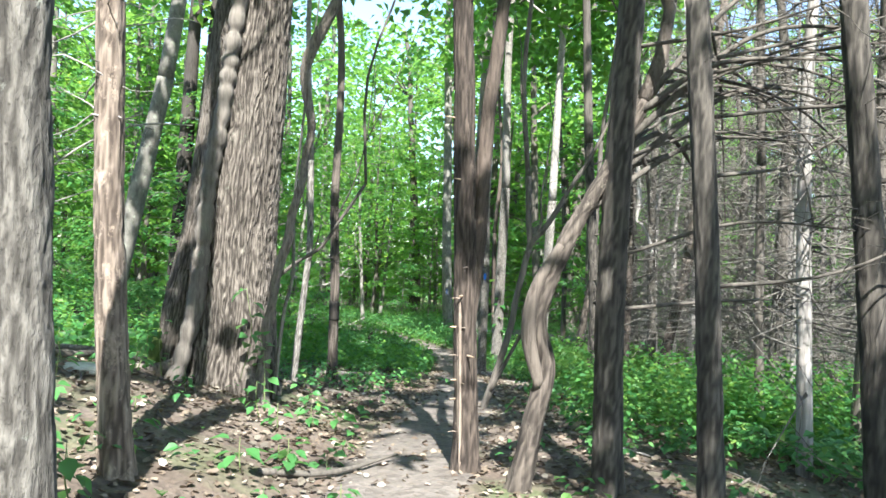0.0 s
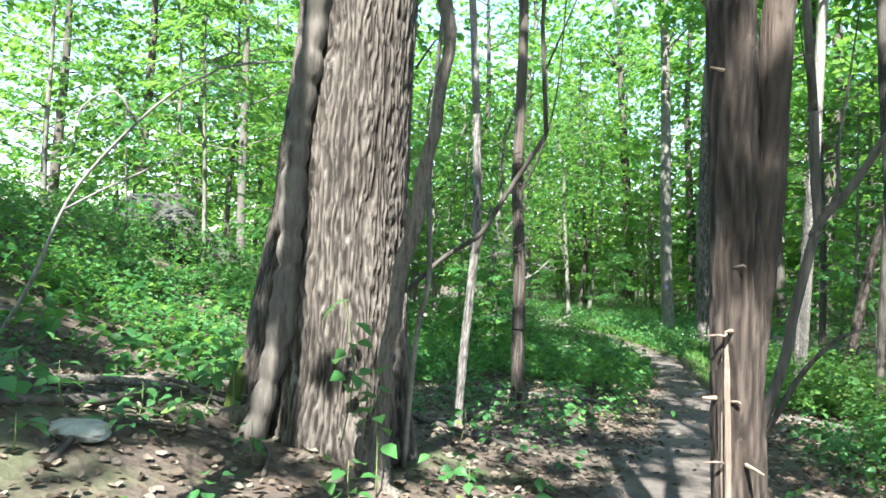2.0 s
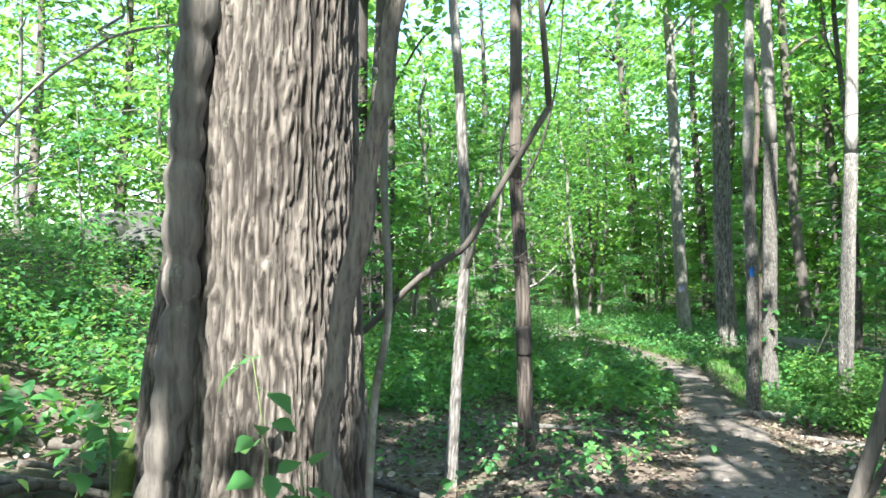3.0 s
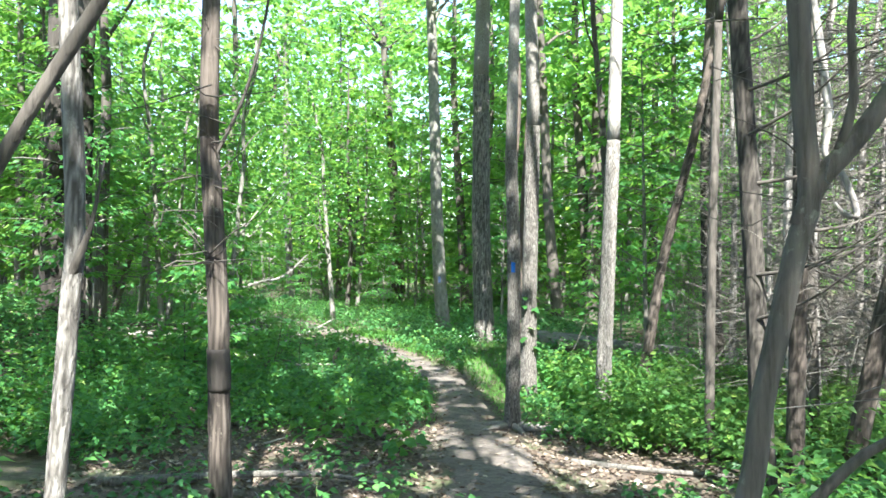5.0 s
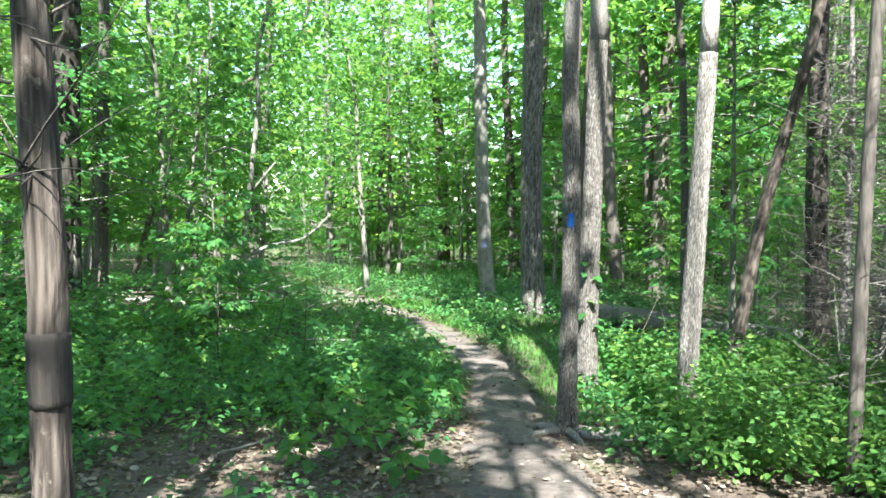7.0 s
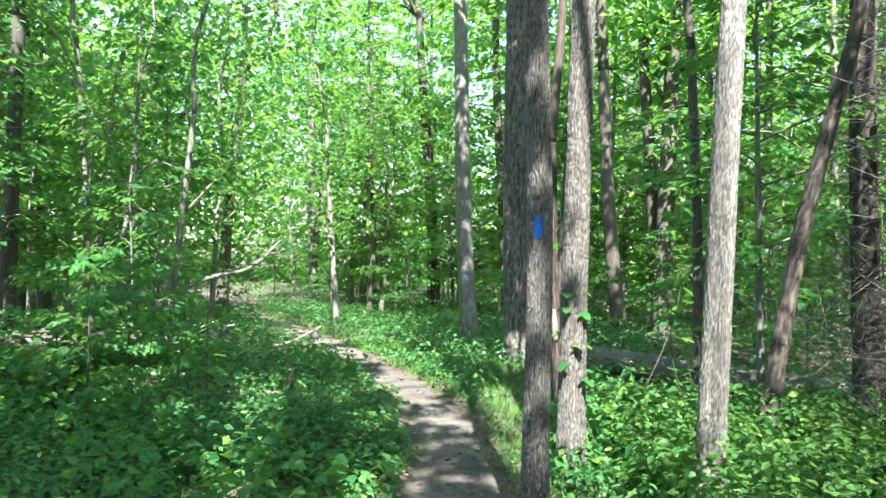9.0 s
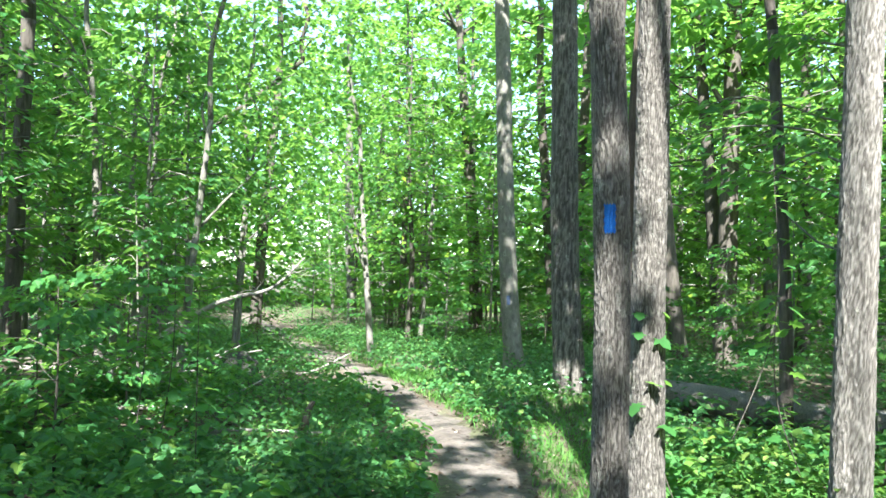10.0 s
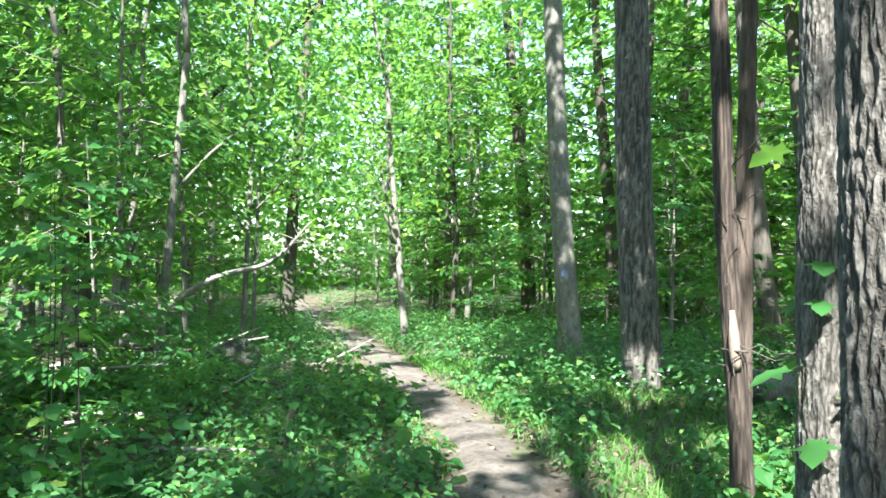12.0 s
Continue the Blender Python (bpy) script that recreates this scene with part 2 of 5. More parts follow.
DIRT = soil("trodden_path_dirt", [(0.25, (0.085, 0.073, 0.064)), (0.5, (0.145, 0.128, 0.114)), (0.75, (0.215, 0.193, 0.174))], False)


def plain_noisy(name, a, c, scale, rough=0.9, bump=0.5):
    m, nt, b = material(name, rough)
    co = nt.nodes.new("ShaderNodeTexCoord").outputs["Object"]
    n = noise_at(nt, co, scale, (1, 1, 1), 7, 0.7)
    nt.links.new(ramp(nt, n, [(0.3, a), (0.7, c)]), b.inputs["Base Color"])
    bp = node(nt, "ShaderNodeBump", Strength=bump, Distance=0.02)
    nt.links.new(n, bp.inputs["Height"])
    nt.links.new(bp.outputs[0], b.inputs["Normal"])
    return m


ROCK = plain_noisy("dark_mossy_rock", (0.025, 0.027, 0.024), (0.085, 0.087, 0.075), 5.0)
FADED_BLUE = plain_noisy("faded_blue_paint", (0.06, 0.085, 0.15), (0.09, 0.13, 0.26), 30.0, 0.8, 0.4)
BLUE = plain_noisy("blue_trail_paint", (0.003, 0.075, 0.31), (0.006, 0.115, 0.42), 40.0, 0.6, 0.6)
STEM = plain_noisy("green_stems", (0.09, 0.13, 0.05), (0.16, 0.19, 0.08), 30.0)
SHELF = plain_noisy("pale_heartwood", (0.24, 0.17, 0.115), (0.42, 0.33, 0.24), 25.0)
FLOWER = plain_noisy("white_flowers", (0.7, 0.72, 0.66), (0.8, 0.8, 0.75), 30.0)


# ---- shapes ----
def spline(pts, step):
    """Points every `step` metres along a smooth curve through pts; each point may carry further values."""
    p = np.asarray(pts, float)
    q = np.vstack([2 * p[0] - p[1], p, 2 * p[-1] - p[-2]])
    out = []
    for k in range(len(p) - 1):
        a, b, c, d = q[k:k + 4]
        n = max(2, int(np.linalg.norm(c[:3] - b[:3]) / step))
        t = (np.arange(n) / n)[:, None]
        out.append(0.5 * (2 * b + (c - a) * t + (2 * a - 5 * b + 4 * c - d) * t ** 2 + (3 * b - a - 3 * c + d) * t ** 3))
    out.append(p[-1:])
    return np.vstack(out)


FURROW = [None]  # depth of the bark furrows of the last ridged limb


def tube(pts, seg=8, step=0.3, ridge=0.0, freq=9.0, flare=0.0, lobes=5, seed=0, lump=0.0, stretch=0.16):
    """Verts and quads of a tapering limb through rows (x, y, z, radius), with bark ridges as real relief."""
    c = spline(pts, step)
    ctr, rad = c[:, :3], np.maximum(c[:, 3], 0.002)
    tan = np.gradient(ctr, axis=0)
    tan /= np.linalg.norm(tan, axis=1)[:, None] + 1e-9
    ref = np.array([1.0, 0, 0]) if abs(tan[:, 0]).mean() < 0.8 else np.array([0, 1.0, 0])
    u = np.cross(tan, ref)
    u /= np.linalg.norm(u, axis=1)[:, None]
    v = np.cross(tan, u)
    a = np.arange(seg) / seg * 2 * np.pi
    h = np.concatenate([[0], np.cumsum(np.linalg.norm(np.diff(ctr, axis=0), axis=1))])
    A, H = np.meshgrid(a, h)
    R = np.repeat(rad[:, None], seg, 1)
    if flare:
        k = np.exp(-H / (0.12 + 1.3 * rad[0])) * flare
        R = R * (1 + k * (0.7 + 0.6 * np.cos(A * lobes + seed) + 0.3 * np.cos(A * 2 + seed * 2)))
    if lump:
        q = np.stack([np.cos(A) * 1.3 + seed, np.sin(A) * 1.3, H * 1.6], -1).reshape(-1, 3)
        R = R * (1 + lump * (fbm(q, seed, 2).reshape(R.shape) - 0.5) * 2)
    if ridge:
        # interlacing vertical ridges: a count of furrows round the trunk, pulled sideways by noise so that they meet and part
        count = max(8, round(2 * np.pi * rad[0] * freq * 2))
        k = count / 9.0
        q = np.stack([np.cos(A) * k + seed * 3.1, np.sin(A) * k, H * freq * stretch * 1.3], -1).reshape(-1, 3)
        pull = (fbm(q, seed + 11, 3) - 0.5).reshape(R.shape) * 4.2
        c = A / (2 * np.pi) * count + pull
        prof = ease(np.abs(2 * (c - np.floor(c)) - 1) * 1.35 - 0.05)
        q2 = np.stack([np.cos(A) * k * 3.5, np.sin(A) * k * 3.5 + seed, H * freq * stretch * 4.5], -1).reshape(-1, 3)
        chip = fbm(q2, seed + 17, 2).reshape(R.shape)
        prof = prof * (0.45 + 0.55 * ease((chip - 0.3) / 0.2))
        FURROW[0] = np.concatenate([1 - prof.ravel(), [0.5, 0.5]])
        R = R + ridge * (prof - 0.6 + 0.35 * (chip - 0.5))
    P = ctr[:, None, :] + R[..., None] * (np.cos(A)[..., None] * u[:, None, :] + np.sin(A)[..., None] * v[:, None, :])
    V = P.reshape(-1, 3)
    n = len(ctr)
    i, j = np.meshgrid(np.arange(n - 1), np.arange(seg), indexing="ij")
    j2 = (j + 1) % seg
    Q = np.stack([i * seg + j, (i + 1) * seg + j, (i + 1) * seg + j2, i * seg + j2], -1).reshape(-1, 4)
    caps = np.vstack([V, ctr[:1], ctr[-1:]])
    k = np.arange(seg)
    T = np.vstack([np.stack([np.full(seg, n * seg), k, (k + 1) % seg], 1),
                   np.stack([np.full(seg, n * seg + 1), (n - 1) * seg + (k + 1) % seg, (n - 1) * seg + k], 1)])
    return caps, [Q, T]


def join(shapes):
    vs, qs, ts, o = [], [], [], 0
    for v, (q, t) in shapes:
        vs.append(v)
        qs.append(q + o)
        ts.append(t + o)
        o += len(v)
    return np.vstack(vs), [np.vstack(qs), np.vstack(ts)]


# leaf outlines: x across, y along, z up; unit length
LEAF2 = (np.array([[0, 0, 0], [0.34, 0.42, 0.1], [0, 1, -0.06], [-0.34, 0.42, 0.1]]), np.array([[0, 1, 2], [0, 2, 3]]))
LEAF4 = (np.array([[0, 0, 0], [0.3, 0.22, 0.09], [0.36, 0.5, 0.1], [0, 1, -0.14], [-0.36, 0.5, 0.1], [-0.3, 0.22, 0.09], [0, 0.45, 0.0]]),
         np.array([[0, 1, 6], [1, 2, 6], [2, 3, 6], [3, 4, 6], [4, 5, 6], [5, 0, 6]]))
MAPLE = (np.array([[0, 0, 0], [0.3, -0.06, 0.02], [0.22, 0.2, 0.05], [0.62, 0.38, 0.0], [0.3, 0.5, 0.06], [0.34, 0.72, 0.03], [0, 1.05, -0.08],
                   [-0.34, 0.72, 0.03], [-0.3, 0.5, 0.06], [-0.62, 0.38, 0.0], [-0.22, 0.2, 0.05], [-0.3, -0.06, 0.02], [0, 0.35, 0.0]]),
         np.array([[k, k + 1 if k < 11 else 0, 12] for k in range(12)]))
CURL = (np.array([[0, 0, 0.1], [0.32, 0.3, 0.16], [0.3, 0.7, 0.14], [0, 1, 0.05], [-0.3, 0.7, 0.2], [-0.32, 0.3, 0.1], [0, 0.5, 0.0]]),
        np.array([[0, 1, 6], [1, 2, 6], [2, 3, 6], [3, 4, 6], [4, 5, 6], [5, 0, 6]]))


def leaves(at, size, shape=LEAF2, droop=0.35, spread=0.7, heading=None):
    """Verts and faces of one leaf at each point; they lie mostly flat, tipped at random."""
    tv, tf = shape
    n = len(at)
    az = rng.uniform(0, 2 * np.pi, n) if heading is None else heading
    pitch = -droop + rng.normal(0, spread * 0.55, n)
    roll = rng.normal(0, spread, n)
    ca, sa, cp, sp, cr, sr = np.cos(az), np.sin(az), np.cos(pitch), np.sin(pitch), np.cos(roll), np.sin(roll)
    along = np.stack([ca * cp, sa * cp, sp], 1)
    side0 = np.stack([sa, -ca, np.zeros(n)], 1)
    up0 = np.cross(side0, along)
    side = side0 * cr[:, None] + up0 * sr[:, None]
    up = np.cross(side, along)
    s = np.broadcast_to(size, (n,))[:, None, None]
    V = at[:, None, :] + s * (tv[None, :, 0:1] * side[:, None] + tv[None, :, 1:2] * along[:, None] + tv[None, :, 2:3] * up[:, None])
    Fc = tf[None] + (np.arange(n) * len(tv))[:, None, None]
    return V.reshape(-1, 3), Fc.reshape(-1, tf.shape[1])


def clumps(centres, per, radius, flat=0.45):
    """Points gathered in flattened sprays round the centres."""
    c = np.repeat(centres, per, 0)
    o = rng.normal(0, 1, c.shape) * np.repeat(np.broadcast_to(radius, (len(centres),)), per)[:, None] * np.array([1, 1, flat])
    return c + o


# ---- gaps cut in the leaf roof to aim sun at trunks and ground: place and width ----
GAPS = []


def gap(x, y, r, z=None):
    GAPS.append((x, y, land1(x, y) if z is None else z, r))


for gx, gy, gr in ((0.8, 16.8, 0.45), (-0.3, 17.6, 0.25), (-1.2, 24.5, 0.4), (-8.5, 39.5, 0.8), 
                   (-0.7, 23.6, 0.35), (-2.4, 27.9, 0.5), (0.6, 26.8, 0.6), (0.1, 6.5, 0.22), (-0.4, 6.1, 0.2), (-1.4, 7.5, 0.3), (3.0, 8.9, 0.4), (-1.3, 5.2, 0.3),
                   (-6.9, 14.4, 0.5), (-0.7, 12.8, 0.35), (0.7, 16.0, 0.2), (0.6, 11.0, 0.2), (-1.7, 9.4, 0.2), (3.2, 20.0, 0.6), (4.0, 15.6, 0.6), (5.0, 15.4, 0.8), (1.8, 15.4, 0.3), (2.6, 15.7, 0.3), (-5.5, 11.5, 0.7), (-4.6, 10.6, 0.4), (-6.3, 12.6, 0.6), (-1.5, 4.3, 0.3), (-4.0, 8.4, 0.3), (2.5, 10.0, 0.6), (3.4, 11.2, 0.8), (2.2, 9.0, 0.3), (4.4, 10.0, 0.7), (3.0, 12.6, 0.5), (1.9, 7.6, 0.25), (4.8, 12.5, 0.6), (4.6, 19.8, 0.7), (3.8, 18.3, 0.6), (4.2, 16.7, 0.9), (5.6, 16.3, 1.0), (3.2, 17.0, 0.5), (2.4, 16.6, 0.3), (-0.7, 5.2, 0.3), (-0.2, 4.9, 0.25), (-1.0, 6.6, 0.3), (0.3, 5.6, 0.2), 
                   (-7.4, 12.8, 0.5), (0.1, 9.5, 0.2), (-5.8, 14.9, 0.4), (-1.0, 26.0, 0.4), (0.8, 24.3, 0.2), (-0.9, 25.3, 0.35), (-1.3, 27.0, 0.4), (-1.9, 29.0, 0.45), (-2.6, 31.0, 0.5),
                   (5.5, 17.5, 0.7), (5.2, 19.0, 0.7), (6.2, 20.2, 0.8), (7.5, 19.0, 0.9), (6.5, 23.5, 0.8), (5.0, 25.0, 0.6), (-9.5, 17.0, 0.7), (-8.6, 15.3, 0.5), (0.35, 13.6, 0.2), (-0.2, 14.8, 0.15), (1.2, 15.2, 0.15)):
    gap(gx, gy, gr)
for gx, gy, gz, gr in ((-1.76, 5.2, 1.3, 0.25), (-1.78, 5.2, 1.8, 0.25), (-1.7, 5.2, 0.5, 0.2), (-1.68, 5.2, 0.1, 0.15), (-1.85, 5.2, 2.4, 0.2), (-1.85, 8.1, 1.2, 0.2), (-1.8, 8.1, 1.7, 0.28), (-1.78, 8.1, 2.3, 0.3), (-1.78, 8.1, 2.9, 0.3), (-1.78, 8.1, 3.5, 0.3),
                       (-2.25, 8.1, 1.9, 0.09), (2.42, 18.9, -1.1, 0.25), (2.44, 18.9, -0.6, 0.15), (2.48, 18.9, 0.3, 0.15), (2.5, 18.9, 0.9, 0.25), (2.52, 18.9, 1.7, 0.3), (2.56, 18.9, 2.6, 0.3), (2.6, 18.9, 3.6, 0.3),
                       (1.45, 20.0, -0.8, 0.25), (0.36, 6.65, -0.2, 0.03), (0.36, 6.65, 0.4, 0.02), (0.36, 6.65, 0.9, 0.0), (0.75, 9.88, -0.5, 0.08), (1.0, 6.2, 0.4, 0.03), (0.95, 6.2, -0.1, 0.06), (-1.9, 11.1, -0.5, 0.2), (-1.85, 11.1, 0.0, 0.25), (-1.8, 11.1, 0.7, 0.2), (-1.78, 11.1, 1.2, 0.1), (1.35, 22.1, 0.1, 0.1), (-8.9, 49.3, 3.4, 0.5)):
    gap(gx, gy, gr, gz)


fleck = np.random.default_rng(91)
for k in range(95):
    gap(fleck.uniform(-5.5, -0.3), fleck.uniform(13.5, 23.5), fleck.uniform(0.0, 0.07))
for z in (-0.6, -0.1, 0.7, 1.0, 1.9):
    gap(-1.76, 13.18, 0.02, z)
for k in range(210):
    gx, gy, gr = fleck.uniform(-9, 8), fleck.uniform(3, 32), fleck.uniform(0.0, 0.12) if k % 6 else fleck.uniform(0.2, 0.4)
    if not (-8 < gx < -1.2 and 12.5 < gy < 28):
        gap(gx, gy, gr)


for k in range(70):
    gap(fleck.uniform(-2.4, 3), fleck.uniform(2.5, 10), fleck.uniform(0.0, 0.18))
for k in range(40):
    gap(fleck.uniform(-1.2, 2.5), fleck.uniform(10, 28), fleck.uniform(-0.06, 0.05))
for x, y, r in ((1.3, 22.9, 0.35), (0.8, 23.8, 0.3), (1.9, 24.2, 0.4), (-2.2, 4.6, 0.35), (-2.1, 5.5, 0.3), (-1.6, 6.8, 0.3), (-2.7, 6.3, 0.2), (-0.9, 4.7, 0.3), (-1.0, 5.7, 0.35), (-1.9, 6.2, 0.25), (-0.6, 7.3, 0.25), (-0.9, 8.6, 0.2), (-0.3, 6.0, 0.25), (0.1, 5.6, 0.2), (-2.3, 7.3, 0.12), (0.6, 6.1, 0.1)):
    gap(x, y, r)


for k in range(64):
    gap(fleck.uniform(-12, -3.5), fleck.uniform(19, 33), fleck.uniform(0.1, 0.6), fleck.uniform(0.5, 8))
for k in range(30):
    gap(fleck.uniform(1.8, 8), fleck.uniform(21, 34), fleck.uniform(0.0, 0.3), fleck.uniform(0.5, 6))


def cut_gaps(p):
    """Keeps the points that leave the gaps towards the sun open."""
    keep = np.ones(len(p), bool)
    for x, y, z, r in GAPS:
        d = p - np.array([x, y, z])
        s = d @ SUN_DIR
        off = np.linalg.norm(d - s[:, None] * SUN_DIR, axis=1)
        keep &= ~((off < r + 0.2) & (s > 2.0))
    return p[keep]


# ---- the setting: ground and footpath ----
def axis(fine_lo, fine_hi, step, far):
    mid = np.arange(fine_lo, fine_hi, step)
    grow = step * 1.13 ** np.arange(1, 70)
    up = fine_hi + np.cumsum(grow)
    dn = fine_lo - np.cumsum(grow)
    return np.concatenate([dn[dn > -far][::-1], [], mid, up[up < far]])


gx, gy = axis(-7.0, 6.0, 0.12, 420.0), axis(0.0, 27.0, 0.12, 420.0)
GX, GY = np.meshgrid(gx, gy)
GV = np.stack([GX, GY, land(GX, GY)], -1).reshape(-1, 3)
ii, jj = np.meshgrid(np.arange(len(gy) - 1), np.arange(len(gx) - 1), indexing="ij")
w = len(gx)
GQ = np.stack([ii * w + jj, ii * w + jj + 1, (ii + 1) * w + jj + 1, (ii + 1) * w + jj], -1).reshape(-1, 4)
ground_ob = tagged(part("ground", mesh_np("ground", GV, GQ), SOIL), "brown woodland floor strewn with dead leaves and twigs", "ground", "", "structure")

py = np.arange(-8.0, 60.0, 0.13)
pu = np.linspace(-1, 1, 19)
PU, PYY = np.meshgrid(pu, py)
wob = (fbm(np.stack([PYY.ravel() * 0.9, np.sign(PU.ravel()) * 7.0, np.zeros(PU.size)], 1), 21) - 0.5).reshape(PU.shape)
rag = (fbm(np.stack([PYY.ravel() * 3.1, np.sign(PU.ravel()) * 5.0, np.ones(PU.size)], 1), 22) - 0.5).reshape(PU.shape)
half = path_w(PYY) * 0.5 * (1.02 + 0.75 * wob + 0.5 * rag)
PXX = path_x(PYY) + PU * half
relief = fbm(np.stack([PXX.ravel() * 3.5, PYY.ravel() * 3.5, np.zeros(PU.size)], 1), 31, 4).reshape(PU.shape) - 0.5
PZ = land(PXX, PYY) + 0.02 - 0.045 * np.abs(PU) ** 4 + relief * 0.055
pw = len(pu)
ii, jj = np.meshgrid(np.arange(len(py) - 1), np.arange(pw - 1), indexing="ij")
PQ = np.stack([ii * pw + jj, ii * pw + jj + 1, (ii + 1) * pw + jj + 1, (ii + 1) * pw + jj], -1).reshape(-1, 4)
tagged(part("footpath", mesh_np("footpath", np.stack([PXX, PYY, PZ], -1).reshape(-1, 3), PQ), DIRT), "bare trodden grey-brown dirt footpath winding between trees", "path", "", "structure")


# ---- trees ----
def crown_points(base, lo, hi, spread, count, radius):
    """Centres of leaf sprays, in an uneven crown between two heights."""
    z = rng.uniform(lo, hi, count)
    shape = np.sqrt(np.clip(1 - ((z - (lo + hi) / 2) / ((hi - lo) / 2 + 0.6)) ** 2, 0.05, 1))
    a = rng.uniform(0, 2 * np.pi, count)
    r = spread * shape * np.sqrt(rng.uniform(0.03, 1, count)) * (0.75 + 0.5 * rng.random(count))
    return np.stack([base[0] + r * np.cos(a), base[1] + r * np.sin(a), z], 1)


def limb_to(start, end, r0, sag=0.12, seed=0):
    """Rows of a bowed, slightly crooked limb."""
    s, e = np.asarray(start, float), np.asarray(end, float)
    g = np.random.default_rng(seed)
    length = np.linalg.norm(e - s)
    rows = []
    for k in (0, 0.3, 0.62, 1.0):
        q = s + (e - s) * k + g.normal(0, 0.05, 3) * length * (0 < k < 1) + np.array([0, 0, sag * length * math.sin(math.pi * k)])
        rows.append((*q, r0 * (1 - 0.82 * k)))
    return rows


def tree(name, label, pts, r, bark_mat, group="trees beside the path", height=15.0, seg=20, step=0.12, ridge=0.0, freq=9.0, flare=0.35, lobes=5, seed=1,
         lump=0.08, crown=(8.5, 15.5, 3.2), sprays=50, per=26, leaf=0.34, limbs=5, taper=0.55, category="tree", stretch=0.16):
    """A tree whose trunk runs through pts (x, y, z), carried on upwards to its crown."""
    p = np.asarray(pts, float)
    gz = land1(p[0, 0], p[0, 1])
    if p[0, 2] > gz:
        k = (p[1] - p[0]) / max(p[1, 2] - p[0, 2], 0.05)
        p[0] = p[0] + np.clip(k, -0.4, 0.4) * (gz - p[0, 2])
    p[0, 2] = land1(p[0, 0], p[0, 1]) - 0.06
    base = p[0].copy()
    lean = (p[-1] - p[-2]) / max(p[-1, 2] - p[-2, 2], 0.05)
    lean = np.array([np.clip(lean[0], -0.12, 0.12), np.clip(lean[1], -0.12, 0.12), 1.0])
    top = p[-1]
    g = np.random.default_rng(seed)
    extra = []
    for k in (0.35, 0.7, 1.0):
        q = top + lean * (height + base[2] - top[2]) * k
        q[:2] += g.normal(0, 0.12, 2)
        extra.append(q)
    full = np.vstack([p, extra])
    hh = (full[:, 2] - base[2]) / height
    rows = np.column_stack([full - base, r * (1 - taper * np.clip(hh, 0, 1))])
    ob = thing(name, base, label, category, group)
    low = rows[: len(p)]
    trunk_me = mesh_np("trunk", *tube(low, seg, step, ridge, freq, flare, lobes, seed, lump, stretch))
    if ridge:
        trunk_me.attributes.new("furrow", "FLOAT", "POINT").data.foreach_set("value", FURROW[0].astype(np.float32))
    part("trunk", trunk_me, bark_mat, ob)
    part("upper_trunk", mesh_np("upper_trunk", *tube(rows[len(p) - 1:], 14, 0.35, 0, 1, 0, 1, seed)), bark_mat, ob)
    lo, hi, spread = crown
    if sprays:
        ctr = crown_points((full[-2][0], full[-2][1]), base[2] + lo, base[2] + hi, spread, sprays, 0.5)
        for k in range(limbs):
            end = ctr[k] - base
            hz = max(end[2] - 1.6, (lo - 1.5))
            j = np.clip((hz - rows[0, 2]) / height, 0, 1)
            start = np.array([np.interp(hz, rows[:, 2], rows[:, 0]), np.interp(hz, rows[:, 2], rows[:, 1]), hz])
            part("branch", mesh_np("branch", *tube(limb_to(start, end, r * (1 - taper * j) * 0.5, 0.06, seed * 31 + k), 6, 0.5)), bark_mat, ob)
        pos = cut_gaps(clumps(ctr, per, 0.55))
        v, f = leaves(pos, leaf * rng.uniform(0.7, 1.3, len(pos)))
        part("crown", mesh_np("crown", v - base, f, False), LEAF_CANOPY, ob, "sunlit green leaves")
    return ob


def offshoot(ob, pts, bark_mat, name="branch", seg=8, step=0.08, label="", **kw):
    """A limb of a tree, through world rows (x, y, z, radius)."""
    b = np.array(ob.location)
    rows = [(x - b[0], y - b[1], z - b[2], r) for x, y, z, r in pts]
    return part(name, mesh_np(name, *tube(rows, seg, step, **kw)), bark_mat, ob, label)


def twigs(ob, starts, length, bark_mat, count, seed, up=0.1, r=0.006, dirs=None):
    """Many fine bare twigs of one tree, in one mesh."""
    g = np.random.default_rng(seed)
    b = np.array(ob.location)
    made = []
    for k in range(count):
        s = np.asarray(starts[g.integers(len(starts))], float) + g.normal(0, 0.05, 3)
        a = g.uniform(0, 2 * np.pi) if dirs is None else g.normal(dirs, 0.7)
        d = np.array([math.cos(a), math.sin(a), g.normal(up, 0.3)]) * length * g.uniform(0.4, 1.2)
        made.append(tube(limb_to(s - b, s - b + d, r * g.uniform(0.6, 1.4), g.normal(0, 0.1), seed * 977 + k), 4, 0.25))
    return tagged(part("twig_tangle", mesh_np("twig_tangle", *join(made)), bark_mat, ob, "fine bare twigs"), kind="stuff")


# the first trunks passed
tree("tree", "thick grey-barked cedar trunk close beside the path", [(-1.25, 3.7, -0.2), (-1.34, 3.7, 1.19), (-1.4, 3.7, 2.21), (-1.32, 3.72, 2.9), (-1.2, 3.72, 3.8)], 0.125, BARK_GREY, seg=40, step=0.03, ridge=0.012, freq=16, seed=2, stretch=0.1, limbs=1)
a_tree = tree("tree", "slim reddish cedar trunk with sunlit peeling bark", [(-1.6, 5.22, -0.2), (-1.72, 5.22, 1.19), (-1.8, 5.22, 2.75)], 0.092, BARK_PEELED, seg=40, step=0.03, ridge=0.012, freq=18, flare=0.45, seed=3, stretch=0.1, limbs=1)
